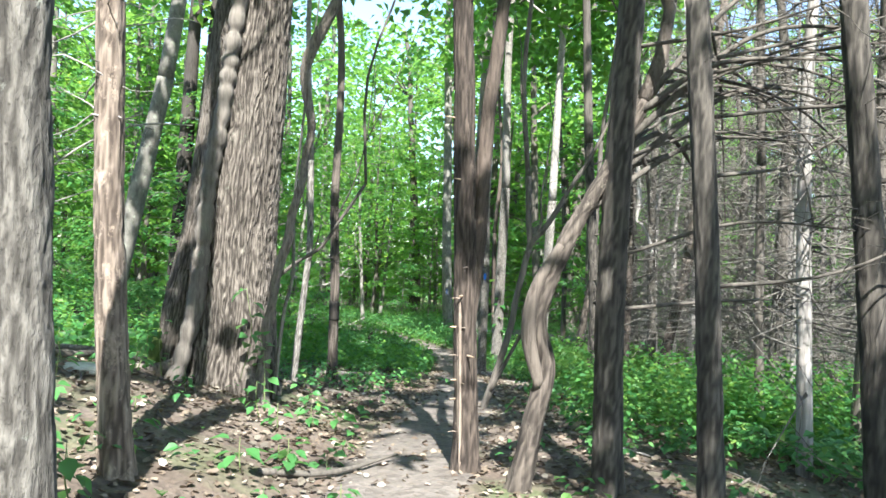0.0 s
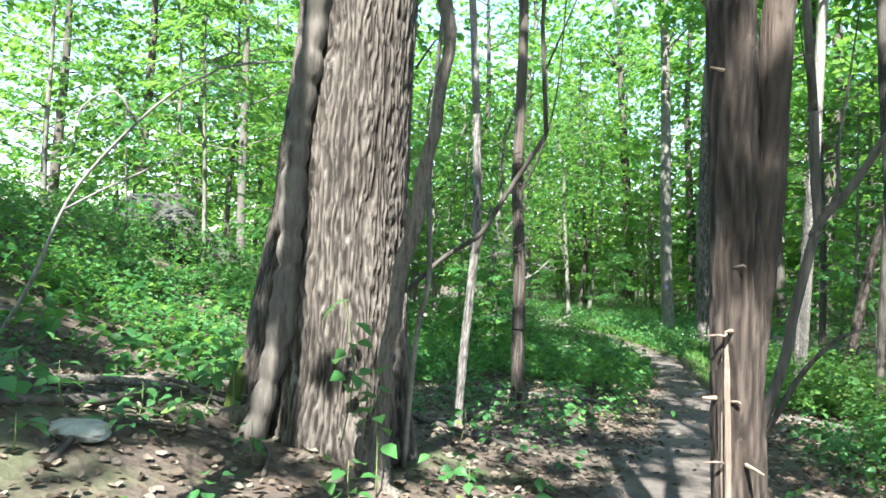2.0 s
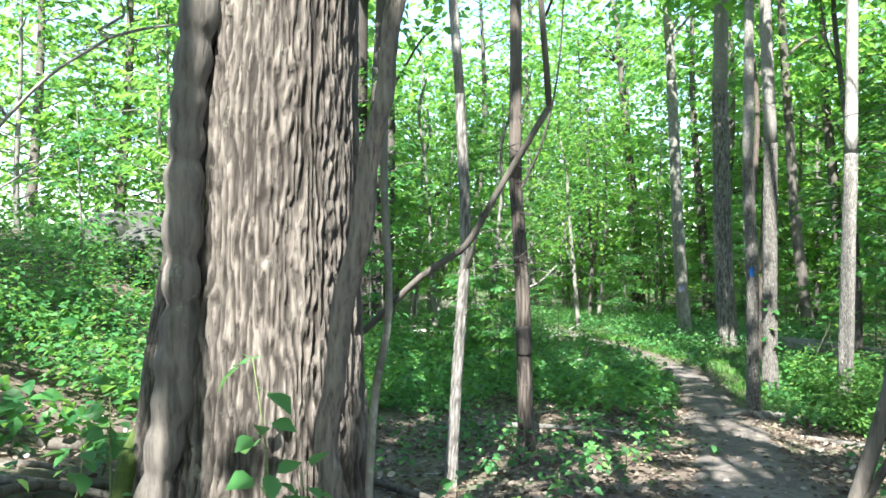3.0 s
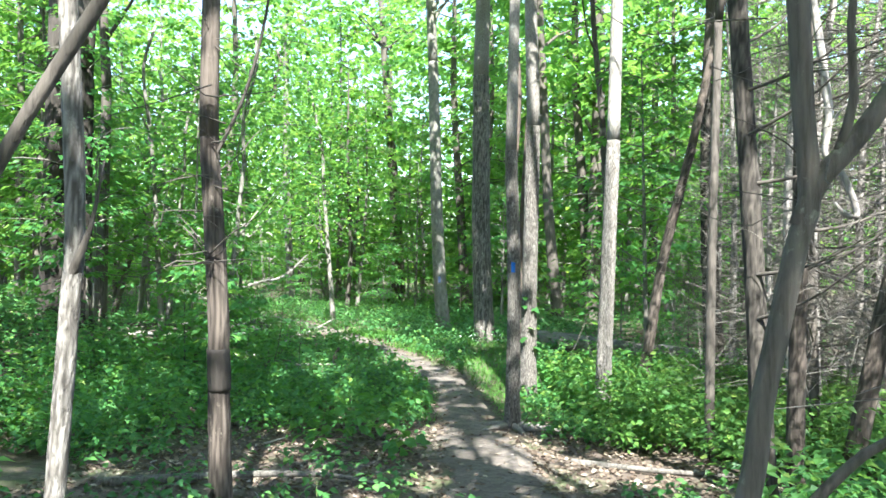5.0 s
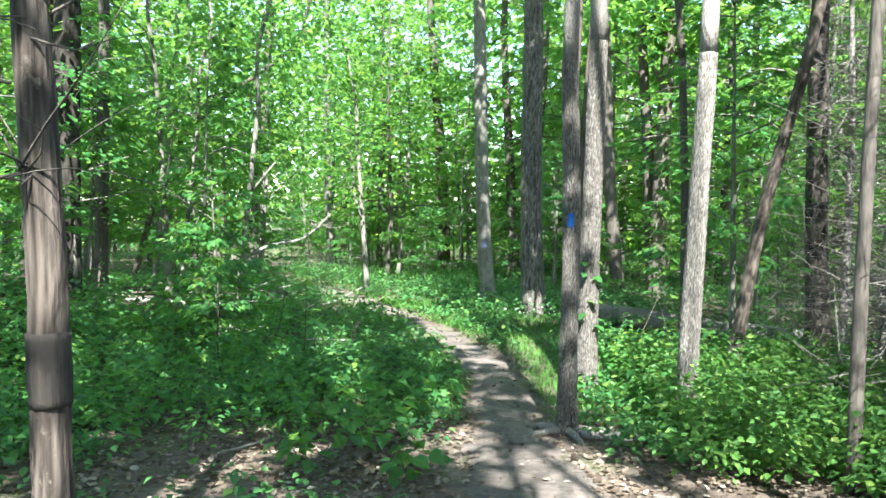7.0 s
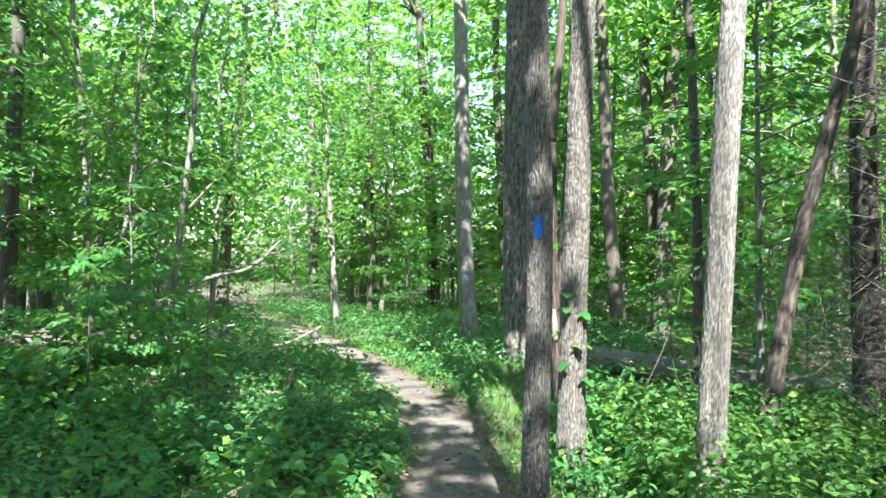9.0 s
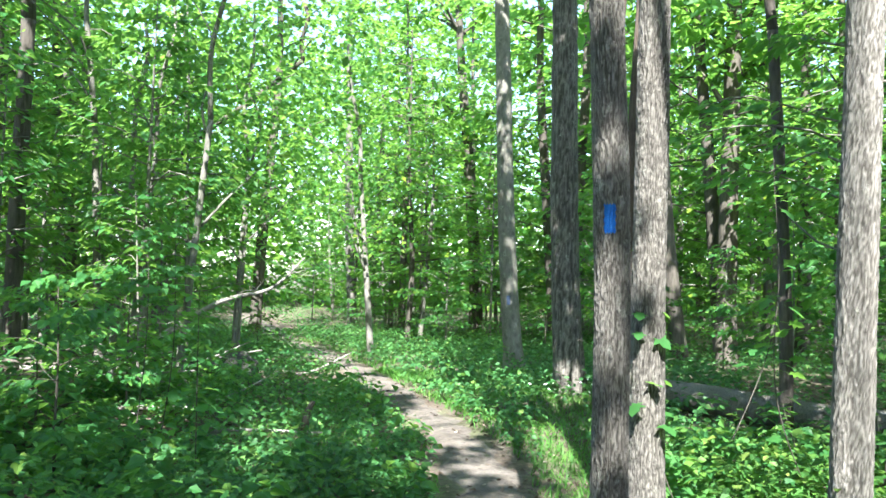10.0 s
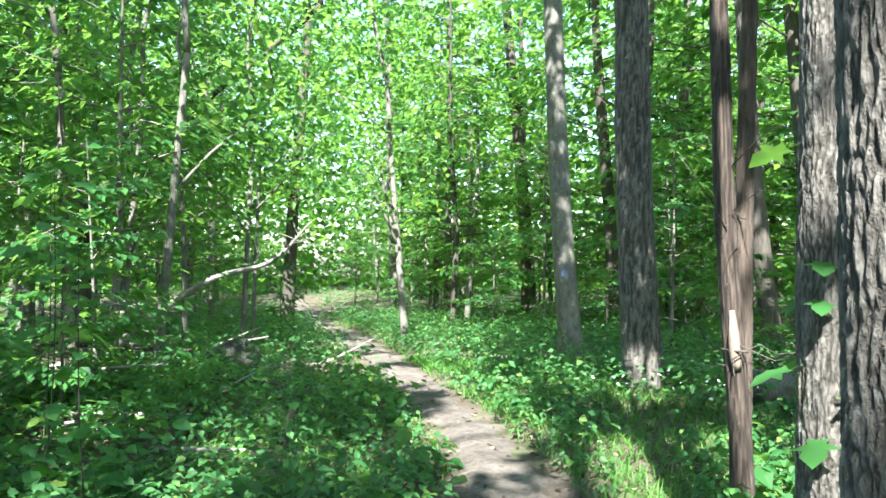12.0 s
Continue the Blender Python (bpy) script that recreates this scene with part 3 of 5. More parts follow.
twigs(a_tree, [(-1.75, 5.2, 2.0), (-1.77, 5.2, 2.3), (-1.8, 5.2, 2.6), (-1.8, 5.2, 2.9)], 0.9, BARK_DEAD, 22, 5, 0.25)
b_tree = tree("tree", "reddish cedar trunk forking low, with broken snags", [(0.53, 6.75, -0.5), (0.47, 6.75, 0.6), (0.44, 6.75, 1.31), (0.33, 6.75, 3.38)], 0.095, BARK_RED, seg=44, step=0.03, ridge=0.012, freq=18, flare=0.4, seed=4, stretch=0.1, limbs=1)
offshoot(b_tree, [(0.47, 6.7, -0.45, 0.015), (0.433, 6.695, 0.2, 0.012), (0.413, 6.695, 0.7, 0.012), (0.402, 6.695, 1.2, 0.008), (0.392, 6.7, 1.45, 0.004)], BARK_PEELED, "bare_wood", 10, 0.04, "pale strip of bare split wood", lump=0.25, seed=6)
for k, (z, ln) in enumerate(((-0.1, 0.07), (0.28, 0.05), (0.5, 0.09), (0.72, 0.06), (0.95, 0.1), (1.2, 0.06))):
    offshoot(b_tree, [(0.43, 6.67, z, 0.006), (0.42 - ln * 0.35 + 0.06 * (k % 2), 6.64, z + 0.01, 0.0045), (0.41 - ln * 0.7 + 0.1 * (k % 2), 6.63, z + 0.004, 0.002)], BARK_PEELED, "snag", 6, 0.04, "short broken snag")
offshoot(b_tree, [(0.5, 6.8, 0.75, 0.05), (0.54, 6.82, 1.4, 0.062), (0.58, 6.82, 2.47, 0.058), (0.68, 6.82, 3.5, 0.05), (0.95, 6.9, 6.5, 0.03)], BARK_RED, "stem", 24, 0.04, ridge=0.008, freq=18, seed=8)
for k, (z, a, ln) in enumerate(((0.97, -1.9, 0.07), (0.72, -2.6, 0.04), (0.15, -2.4, 0.03), (0.5, -1.2, 0.12), (1.9, -2.4, 0.08), (2.4, -2.9, 0.14), (0.3, -2.4, 0.03))):
    s = np.array([0.46, 6.75, z])
    d = np.array([math.cos(a), math.sin(a), 0.05])
    offshoot(b_tree, [(*(s + d * 0.07), 0.01), (*(s + d * (0.09 + ln * 0.5)), 0.007), (*(s + d * (0.1 + ln)), 0.003)], SHELF, "snag", 6, 0.03, "pale broken branch stub")
offshoot(b_tree, [(0.478, 6.662, -0.45, 0.014), (0.458, 6.66, 0.0, 0.016), (0.44, 6.66, 0.35, 0.014), (0.425, 6.664, 0.7, 0.014), (0.412, 6.67, 0.97, 0.007)], BARK_PEELED, "bare_strip", 8, 0.03, "pale strip of bared heartwood", lump=0.5, ridge=0.003, freq=18)

c_twist = tree("crooked_tree", "crooked leaning dead tree with bare arching branches", [(0.9, 6.3, -0.45), (1.0, 6.3, 0.1), (1.07, 6.3, 0.49), (1.0, 6.3, 0.87), (1.18, 6.3, 1.42), (1.41, 6.3, 1.85), (1.72, 6.3, 2.5)], 0.085, BARK_CEDAR,
               height=5.2, seg=28, step=0.04, ridge=0.01, freq=16, seed=6, sprays=0, lump=0.2, taper=0.6)
offshoot(c_twist, [(1.03, 6.27, 0.35, 0.05), (0.93, 6.24, 0.75, 0.06), (0.98, 6.25, 1.1, 0.05), (1.15, 6.27, 1.4, 0.04)], BARK_CEDAR, "stem", 16, 0.05, lump=0.2, ridge=0.006, freq=18)
arch = [((1.41, 6.3, 1.85), (2.6, 6.6, 2.7), (3.9, 7.0, 2.55)), ((1.6, 6.3, 2.2), (2.5, 6.2, 3.0), (3.6, 6.2, 3.05)), ((1.72, 6.3, 2.5), (2.5, 6.5, 3.4), (3.4, 6.8, 3.7)), ((1.3, 6.3, 1.65), (2.2, 6.5, 2.25), (3.2, 6.9, 2.35)),
        ((1.55, 6.3, 2.1), (2.0, 6.6, 2.3), (2.6, 7.1, 1.7)), ((1.5, 6.3, 2.0), (1.75, 6.4, 2.1), (1.85, 6.5, 1.6)), ((1.66, 6.3, 2.4), (2.2, 6.1, 2.75), (3.1, 5.9, 2.75))]
ends = []
for k, (p0, p1, p2) in enumerate(arch):
    offshoot(c_twist, [(*p0, 0.03), (*p1, 0.018), (*p2, 0.006)], BARK_DARK, "branch", 7, 0.12, lump=0.15, seed=k)
    ends += [np.array(p0) * (1 - s) + np.array(p1) * s for s in (0.5, 0.8, 1.0)] + [np.array(p1) * (1 - s) + np.array(p2) * s for s in (0.3, 0.6, 0.9)]
g_arc = np.random.default_rng(5)
for k in range(13):
    p0 = np.array([1.45 + 0.06 * k, 6.3, 1.95 + 0.1 * k])
    p2 = np.array([g_arc.uniform(3.0, 4.8), g_arc.uniform(5.6, 8.4), g_arc.uniform(1.5, 3.4)])
    p1 = (p0 + p2) / 2 + [0, 0, g_arc.uniform(0.15, 0.5)]
    offshoot(c_twist, [(*p0, 0.016), (*p1, 0.011), (*p2, 0.004)], BARK_DARK, "branch", 6, 0.15, lump=0.15, seed=40 + k)
    ends += [p0 * (1 - s) + p1 * s for s in (0.5, 0.9)] + [p1 * (1 - s) + p2 * s for s in (0.3, 0.7)]
twigs(c_twist, ends, 0.8, BARK_DARK, 150, 6, 0.05, 0.004, 0.3)

c2 = tree("tree", "straight dark-barked trunk at the edge of the thicket", [(1.56, 6.3, -0.4), (1.53, 6.3, 1.36), (1.6, 6.3, 3.26)], 0.11, BARK_DARK, seg=32, step=0.05, ridge=0.008, freq=16, seed=9, sprays=22)
c3 = tree("tree", "slim dark trunk with dead side branches", [(2.16, 5.8, -0.4), (2.06, 5.8, 1.37), (1.93, 5.8, 3.09)], 0.088, BARK_DARK, seg=28, step=0.05, ridge=0.008, freq=16, seed=10, sprays=22)
c4 = tree("tree", "dark rough trunk in the dead thicket", [(3.3, 5.8, -0.5), (3.14, 5.8, 1.42), (2.97, 5.8, 3.13)], 0.1, BARK_DARK, seg=28, step=0.05, ridge=0.008, freq=16, seed=11, sprays=0)
c5 = tree("tree", "thin leaning trunk among low green plants", [(3.9, 9.3, -0.7), (3.82, 9.3, 0.6), (3.78, 9.3, 2.5)], 0.055, BARK_DARK, seg=16, seed=12, sprays=8)
tree("tree", "slim dark trunk behind the crooked tree", [(3.2, 16.6, -1.3), (3.2, 16.6, 1.0), (3.25, 16.6, 4.0)], 0.06, BARK_DARK, seg=16, seed=13)
for ob, x, y, zs in ((c2, 1.55, 6.3, (1.35, 0.95, 2.4, 2.9)), (c3, 2.03, 5.8, (2.3, 2.7, 1.9, 1.15)), (c4, 3.1, 5.8, (1.9, 2.5, 1.4))):
    tips = []
    for k, z in enumerate(zs):
        a = rng.uniform(-0.5, 0.6)
        e = (x + 1.7 * math.cos(a), y + 1.7 * math.sin(a), z + rng.uniform(0.1, 0.7))
        m = ((x + e[0]) / 2, (y + e[1]) / 2, (z + e[2]) / 2 + rng.uniform(-0.2, 0.25))
        offshoot(ob, [(x + 0.05, y, z, 0.016), (*m, 0.011), (*e, 0.004)], BARK_DARK, "branch", 6, 0.15, lump=0.15, seed=k)
        tips += [m, e, tuple((np.array(m) + np.array(e)) / 2)]
    twigs(ob, tips, 0.8, BARK_DARK, 45, 20 + len(tips), 0.1, 0.005)

# the great tree with a ropy ridge and vines climbing it
big = tree("great_tree", "massive old tree with deeply furrowed bark and ropy ridge", [(-2.08, 8.64, -0.2), (-2.05, 8.64, 0.6), (-2.04, 8.64, 1.4), (-2.0, 8.65, 2.5), (-1.92, 8.68, 5.0)], 0.44, BARK_BIG, group="",
           height=20.0, seg=300, step=0.02, ridge=0.024, freq=12, flare=0.25, lobes=6, seed=14, lump=0.04, crown=(10, 19, 5.6), sprays=190, per=26, leaf=0.36, limbs=8, taper=0.6, stretch=0.2)
ridge_rows = []
for k, z in enumerate(np.arange(-0.3, 5.2, 0.055)):
    x = np.interp(z, [-0.3, 0.1, 0.6, 1.1, 1.6, 2.05, 2.6, 5.2], [-2.5, -2.36, -2.27, -2.22, -2.21, -2.18, -2.1, -1.85])
    ridge_rows.append((x, np.interp(z, [-0.3, 0.6, 2.6, 5], [8.08, 8.17, 8.2, 8.27]), z, 0.054 + 0.036 * abs(math.sin(k * 0.86 + 0.6 * math.sin(k * 0.31))) ** 0.5 + 0.005 * math.sin(k * 0.43)))
offshoot(big, ridge_rows, BARK_VINE, "ropy_ridge", 28, 0.03, "pale ropy ridge of thick old vine", ridge=0.004, freq=14, lump=0.12, seed=3)
lobe_rows = [(-2.66, 8.58, -0.35, 0.24), (-2.6, 8.6, 0.1, 0.22), (-2.53, 8.62, 0.7, 0.21), (-2.47, 8.64, 1.1, 0.2), (-2.39, 8.66, 1.76, 0.19), (-2.32, 8.68, 2.5, 0.18), (-2.25, 8.7, 3.4, 0.17), (-2.15, 8.7, 5.0, 0.12)]
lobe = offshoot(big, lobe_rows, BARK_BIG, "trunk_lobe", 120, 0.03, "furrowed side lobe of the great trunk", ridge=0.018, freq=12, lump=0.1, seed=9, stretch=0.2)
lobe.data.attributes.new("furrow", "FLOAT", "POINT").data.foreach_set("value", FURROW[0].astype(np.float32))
offshoot(big, [(-1.54, 8.2, -0.35, 0.08), (-1.57, 8.26, 0.07, 0.06), (-1.53, 8.28, 0.3, 0.05), (-1.55, 8.28, 0.5, 0.048), (-1.5, 8.28, 0.77, 0.044), (-1.47, 8.3, 1.08, 0.05), (-1.39, 8.3, 1.38, 0.05), (-1.35, 8.3, 1.68, 0.046), (-1.27, 8.3, 1.98, 0.044), (-1.25, 8.33, 2.28, 0.042), (-1.21, 8.35, 2.58, 0.042), (-1.3, 8.33, 3.1, 0.05), (-1.22, 8.3, 3.4, 0.06), (-0.98, 8.3, 3.9, 0.055), (-0.7, 8.4, 4.6, 0.04)],
         BARK_BIG, "vine", 16, 0.04, "twisting woody vine stem", lump=0.3, ridge=0.008, freq=18, seed=5)
for k, (a, ln) in enumerate(((-2.7, 0.75), (-0.6, 0.6), (2.9, 0.8))):
    s = np.array([-2.05, 8.55, -0.02])
    d = np.array([math.cos(a), math.sin(a), 0])
    e = s + d * (0.4 + ln)
    m = s + d * (0.4 + ln * 0.4)
    offshoot(big, [(*(s + d * 0.3 + [0, 0, 0.12]), 0.12), (m[0], m[1], land1(m[0], m[1]) + 0.02, 0.07), (e[0], e[1], land1(e[0], e[1]) - 0.04, 0.03)], BARK_BIG, "root", 14, 0.06, lump=0.2, ridge=0.01, freq=12, seed=k)
MOSS = plain_noisy("green_moss", (0.03, 0.055, 0.012), (0.1, 0.14, 0.03), 30.0, 0.95, 1.0)
offshoot(big, [(-2.78, 8.4, -0.3, 0.1), (-2.77, 8.42, 0.0, 0.09), (-2.74, 8.46, 0.25, 0.07), (-2.7, 8.5, 0.45, 0.03)], MOSS, "moss_patch", 24, 0.03, "green moss on the bark", lump=0.4, seed=12)

lean = tree("sapling", "thin leaning sapling bowed across the trunks", [(-2.75, 9.65, -0.1), (-2.4, 9.6, 0.4), (-1.85, 9.6, 0.92), (-1.58, 9.6, 1.16), (-1.34, 9.6, 1.31), (-1.25, 9.6, 1.41), (-1.1, 9.6, 1.66), (-0.95, 9.6, 1.89), (-0.79, 9.6, 2.14)], 0.024, BARK_DARK, height=6, seg=10, seed=15, leaf=0.12, per=40, crown=(4.4, 6.5, 1.5), sprays=10, limbs=1, flare=0.2, category="sapling", lump=0.15)
offshoot(lean, [(-1.53, 8.62, -0.3, 0.02), (-1.47, 8.62, 0.58, 0.02), (-1.39, 8.62, 1.03, 0.018), (-1.41, 8.62, 1.72, 0.018), (-1.36, 8.6, 2.6, 0.014), (-1.2, 8.6, 4.5, 0.006)], BARK_SMOOTH, "stem", 10, 0.08, "thin grey upright stem")
wk = tree("tree", "slender pale trunk in the sun", [(-1.9, 11.15, -0.7), (-1.87, 11.15, -0.09), (-1.79, 11.15, 0.95), (-1.76, 11.15, 1.47), (-1.8, 11.15, 2.6)], 0.05, BARK_SUNLIT, height=10, seg=24, step=0.05, ridge=0.003, freq=20, seed=16, leaf=0.2, crown=(6, 10, 2.4), sprays=50, lump=0.15)
offshoot(wk, [(-1.78, 11.15, 1.15, 0.03), (-1.74, 11.12, 1.22, 0.024), (-1.66, 11.1, 1.4, 0.012), (-1.6, 11.1, 1.7, 0.005)], BARK_DARK, "branch", 8, 0.1)
p_tree = tree("tree", "slim reddish pole with a dark band round the bark", [(-1.72, 13.28, -0.75), (-1.74, 13.28, 0.2), (-1.75, 13.28, 0.85), (-1.82, 13.28, 2.11)], 0.085, BARK_CEDAR, height=11, seg=36, step=0.04, ridge=0.008, freq=18, seed=17, sprays=62, stretch=0.07)
offshoot(p_tree, [(-1.735, 13.28, 0.18, 0.086), (-1.74, 13.28, 0.33, 0.089), (-1.745, 13.28, 0.5, 0.086)], BARK_BAND_SHADE, "bark_band", 36, 0.03, "dark stripped band of bark", ridge=0.005, freq=18)
offshoot(p_tree, [(-1.8, 13.28, 1.9, 0.016), (-1.5, 13.2, 2.5, 0.013), (-1.3, 13.1, 3.3, 0.01), (-1.2, 13.0, 4.6, 0.006)], BARK_DARK, "branch", 8, 0.12)
twigs(p_tree, [(-1.76, 13.2, z) for z in (1.2, 1.5, 1.8, 2.1, 2.4, 2.8)], 1.0, BARK_DARK, 26, 31, 0.2, 0.006)

bare = tree("dead_sapling", "bare bowed sapling bleached grey with crooked twigs", [(-5.7, 9.0, 0.3), (-5.3, 9.0, 0.8), (-4.84, 9.0, 1.62), (-3.99, 9.0, 2.35), (-3.38, 9.0, 2.63)], 0.022, BARK_DEAD, group="", height=2.6, seg=8, seed=75, sprays=0, flare=0.1, category="sapling", taper=0.6)
offshoot(bare, [(-3.38, 9.0, 2.63, 0.012), (-3.1, 9.0, 2.66, 0.01), (-2.7, 9.02, 2.66, 0.005)], BARK_DEAD, "branch", 6, 0.1)
offshoot(bare, [(-4.95, 9.0, 1.45, 0.012), (-4.5, 8.95, 1.62, 0.01), (-4.1, 8.9, 1.75, 0.008), (-3.5, 8.8, 1.95, 0.004)], BARK_DEAD, "branch", 6, 0.1)
offshoot(bare, [(-4.2, 9.0, 2.2, 0.012), (-4.35, 8.9, 2.45, 0.01), (-4.6, 8.8, 2.3, 0.008), (-4.65, 8.75, 1.95, 0.004)], BARK_DEAD, "branch", 6, 0.1)
twigs(bare, [(-4.6, 9, 1.8), (-4.2, 9, 2.2), (-3.7, 9, 2.5), (-3.8, 8.85, 1.85), (-3.2, 9, 2.6)], 0.6, BARK_DEAD, 16, 76, 0.2, 0.004)
y_sap = tree("crooked_tree", "crooked brown tree forking low beside the path", [(0.74, 10.3, -0.7), (0.9, 10.3, -0.17), (1.07, 10.3, 0.45), (1.11, 10.3, 0.75), (1.17, 10.3, 1.05), (1.23, 10.3, 1.34), (1.27, 10.3, 1.5), (1.24, 10.3, 1.85), (1.21, 10.3, 2.4)], 0.046, BARK_VINE, height=6.5, seg=32, step=0.04,
             seed=18, leaf=0.12, per=40, crown=(5.0, 6.5, 1.2), sprays=8, limbs=1, flare=0.15, lump=0.14, taper=0.5)
offshoot(y_sap, [(1.23, 10.3, 1.4, 0.034), (1.3, 10.29, 1.56, 0.036), (1.4, 10.28, 1.68, 0.035), (1.54, 10.27, 1.88, 0.033), (1.76, 10.25, 2.28, 0.028), (2.1, 10.2, 2.9, 0.022), (2.5, 10.2, 4.0, 0.01)], BARK_VINE, "limb", 18, 0.05, lump=0.12, seed=4)
offshoot(y_sap, [(1.36, 10.28, 1.66, 0.02), (1.4, 10.26, 1.85, 0.016), (1.38, 10.25, 2.1, 0.014), (1.43, 10.25, 2.5, 0.01), (1.5, 10.25, 3.2, 0.005)], BARK_VINE, "branch", 8, 0.1)
offshoot(y_sap, [(0.84, 10.28, -0.38, 0.035), (1.0, 10.26, -0.05, 0.026), (1.2, 10.24, 0.35, 0.022), (1.42, 10.2, 0.62, 0.018), (1.62, 10.2, 0.72, 0.012)], BARK_DARK, "stem", 8, 0.08, lump=0.2)
twigs(y_sap, [(1.3, 10.3, 1.6), (1.5, 10.27, 1.85), (1.7, 10.25, 2.2), (1.2, 10.3, 2.2), (1.22, 10.3, 1.9)], 0.7, BARK_DARK, 16, 77, 0.2, 0.004)


f_tree = tree("tree", "grey smooth trunk leaning over the hillside", [(-7.1, 16.2, -0.3), (-6.75, 16.2, 1.41), (-6.09, 16.2, 4.89)], 0.21, BARK_SMOOTH, seg=28, step=0.1, seed=19, crown=(9, 16, 4.6), sprays=95, lump=0.06)
for dx, sd in ((-8.6, 20), (-8.05, 21)):
    tree("tree", "large shade-darkened trunk growing close against its twin", [(dx, 23.7, -0.55), (dx + 0.03, 23.7, 2.0), (dx + 0.1, 23.7, 4.98)], 0.27, BARK_BAND_SHADE, group="twin dark trunks", seg=32, step=0.08, ridge=0.02, freq=10, seed=sd, crown=(9, 17, 4.2), sprays=80, height=18)
tree("tree", "dark slim trunk behind the twin trunks", [(-8.6, 25.9, -0.9), (-8.55, 25.9, 1.5), (-8.45, 25.9, 5.0)], 0.15, BARK_DARK, seg=16, seed=22, height=16)

# trunks on the thicket side
g1 = tree("tree", "dark cedar trunk with many dead twigs", [(2.97, 14.5, -1.05), (2.81, 14.5, 1.49), (2.65, 14.5, 3.57)], 0.1, BARK_DARK, seg=28, step=0.05, ridge=0.008, freq=16, seed=23, sprays=0)
g3 = tree("tree", "straight slim cedar trunk in the thicket", [(3.66, 15.4, -1.28), (3.69, 15.4, 2.1), (3.59, 15.4, 3.87)], 0.09, BARK_CEDAR, seg=24, step=0.06, ridge=0.008, freq=16, seed=25, sprays=0)
g4 = tree("tree", "leaning brown trunk in the thicket", [(4.33, 15.6, -1.34), (4.59, 15.6, 0.0), (4.9, 15.6, 1.52)], 0.11, BARK_CEDAR, seg=24, step=0.06, ridge=0.008, freq=16, seed=26, sprays=0)
for ob, x, y, x1, sd in ((g1, 2.8, 14.5, 2.6, 41), (g3, 3.68, 15.4, 3.6, 42), (g4, 4.7, 15.6, 5.2, 44)):
    tips = []
    for k in range(7):
        z = 0.6 + 0.42 * k
        a = rng.uniform(-1.2, 1.4)
        xs = x + (x1 - x) * k / 7
        e = np.array([xs + 1.2 * math.cos(a), y + 1.2 * math.sin(a), z + rng.uniform(0.1, 0.9)])
        m = (np.array([xs, y, z]) + e) / 2 - [0, 0, 0.1]
        offshoot(ob, [(xs, y, z, 0.02), (*m, 0.013), (*e, 0.004)], BARK_DARK, "branch", 6, 0.15, seed=k)
        tips += [m, e]
    twigs(ob, tips, 0.8, BARK_GREY, 60, sd, 0.1, 0.005)

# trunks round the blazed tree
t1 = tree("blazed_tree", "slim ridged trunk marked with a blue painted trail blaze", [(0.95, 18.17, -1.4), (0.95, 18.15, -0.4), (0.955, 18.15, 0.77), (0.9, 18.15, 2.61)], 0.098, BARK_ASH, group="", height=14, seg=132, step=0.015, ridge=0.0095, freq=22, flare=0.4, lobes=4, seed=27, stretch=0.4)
bv, bq = [], []
az0 = math.atan2(-1.0, -0.22)
nu, nv = 14, 22
for i in range(nv + 1):
    for j in range(nu + 1):
        z = 0.885 + 0.145 * i / nv + 0.006 * math.sin(j * 1.9) * (abs(i / nv - 0.5) > 0.45)
        a = az0 + (j / nu - 0.5) * 0.62 + 0.025 * math.sin(i * 1.1) * (abs(j / nu - 0.5) > 0.4)
        rr = 0.0955 + 0.0025 * math.sin(j * 1.6 + 0.25 * math.sin(i * 0.8))
        bv.append((0.955 + rr * math.cos(a) - 0.95, 18.15 + rr * math.sin(a) - 18.17, z - t1.location[2]))
for i in range(nv):
    for j in range(nu):
        k = i * (nu + 1) + j
        bq.append((k, k + 1, k + nu + 2, k + nu + 1))
blaze = part("paint_blaze", mesh_np("paint_blaze", np.array(bv), np.array(bq)), BLUE, t1, "bright blue painted rectangle")
for k, (a, ln) in enumerate(((-2.6, 0.5), (-1.3, 0.4), (0.1, 0.9), (-0.5, 0.45), (2.6, 0.4))):
    s = np.array([0.95, 18.17, -1.3])
    d = np.array([math.cos(a), math.sin(a), 0])
    m, e = s + d * (0.12 + ln * 0.5), s + d * (0.12 + ln)
    offshoot(t1, [(*(s + d * 0.06), 0.05), (m[0], m[1], land1(m[0], m[1]) + 0.035, 0.04), (e[0], e[1], land1(e[0], e[1]) - 0.02, 0.02)], BARK_ASH, "root", 10, 0.05, lump=0.3, seed=k)
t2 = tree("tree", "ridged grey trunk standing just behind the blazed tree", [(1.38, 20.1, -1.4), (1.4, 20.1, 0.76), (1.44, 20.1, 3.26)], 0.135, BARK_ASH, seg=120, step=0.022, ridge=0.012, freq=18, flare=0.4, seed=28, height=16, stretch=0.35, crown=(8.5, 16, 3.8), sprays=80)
t3 = tree("tree", "pale grey trunk in full sun with flaring foot", [(2.4, 19.0, -1.4), (2.42, 19.0, -0.9), (2.47, 19.0, 0.79), (2.54, 19.0, 2.88)], 0.12, BARK_SUNLIT, seg=80, step=0.025, ridge=0.0085, freq=22, flare=0.6, lobes=3, seed=29, height=15, stretch=0.4, crown=(9, 16, 3.6), sprays=70)
tree("tree", "brown trunk leaning away over the fallen log", [(3.65, 21.3, -1.3), (3.98, 21.3, 0.89), (4.52, 21.3, 3.14)], 0.1, BARK_CEDAR, seg=24, step=0.06, ridge=0.008, freq=16, seed=30, height=12)
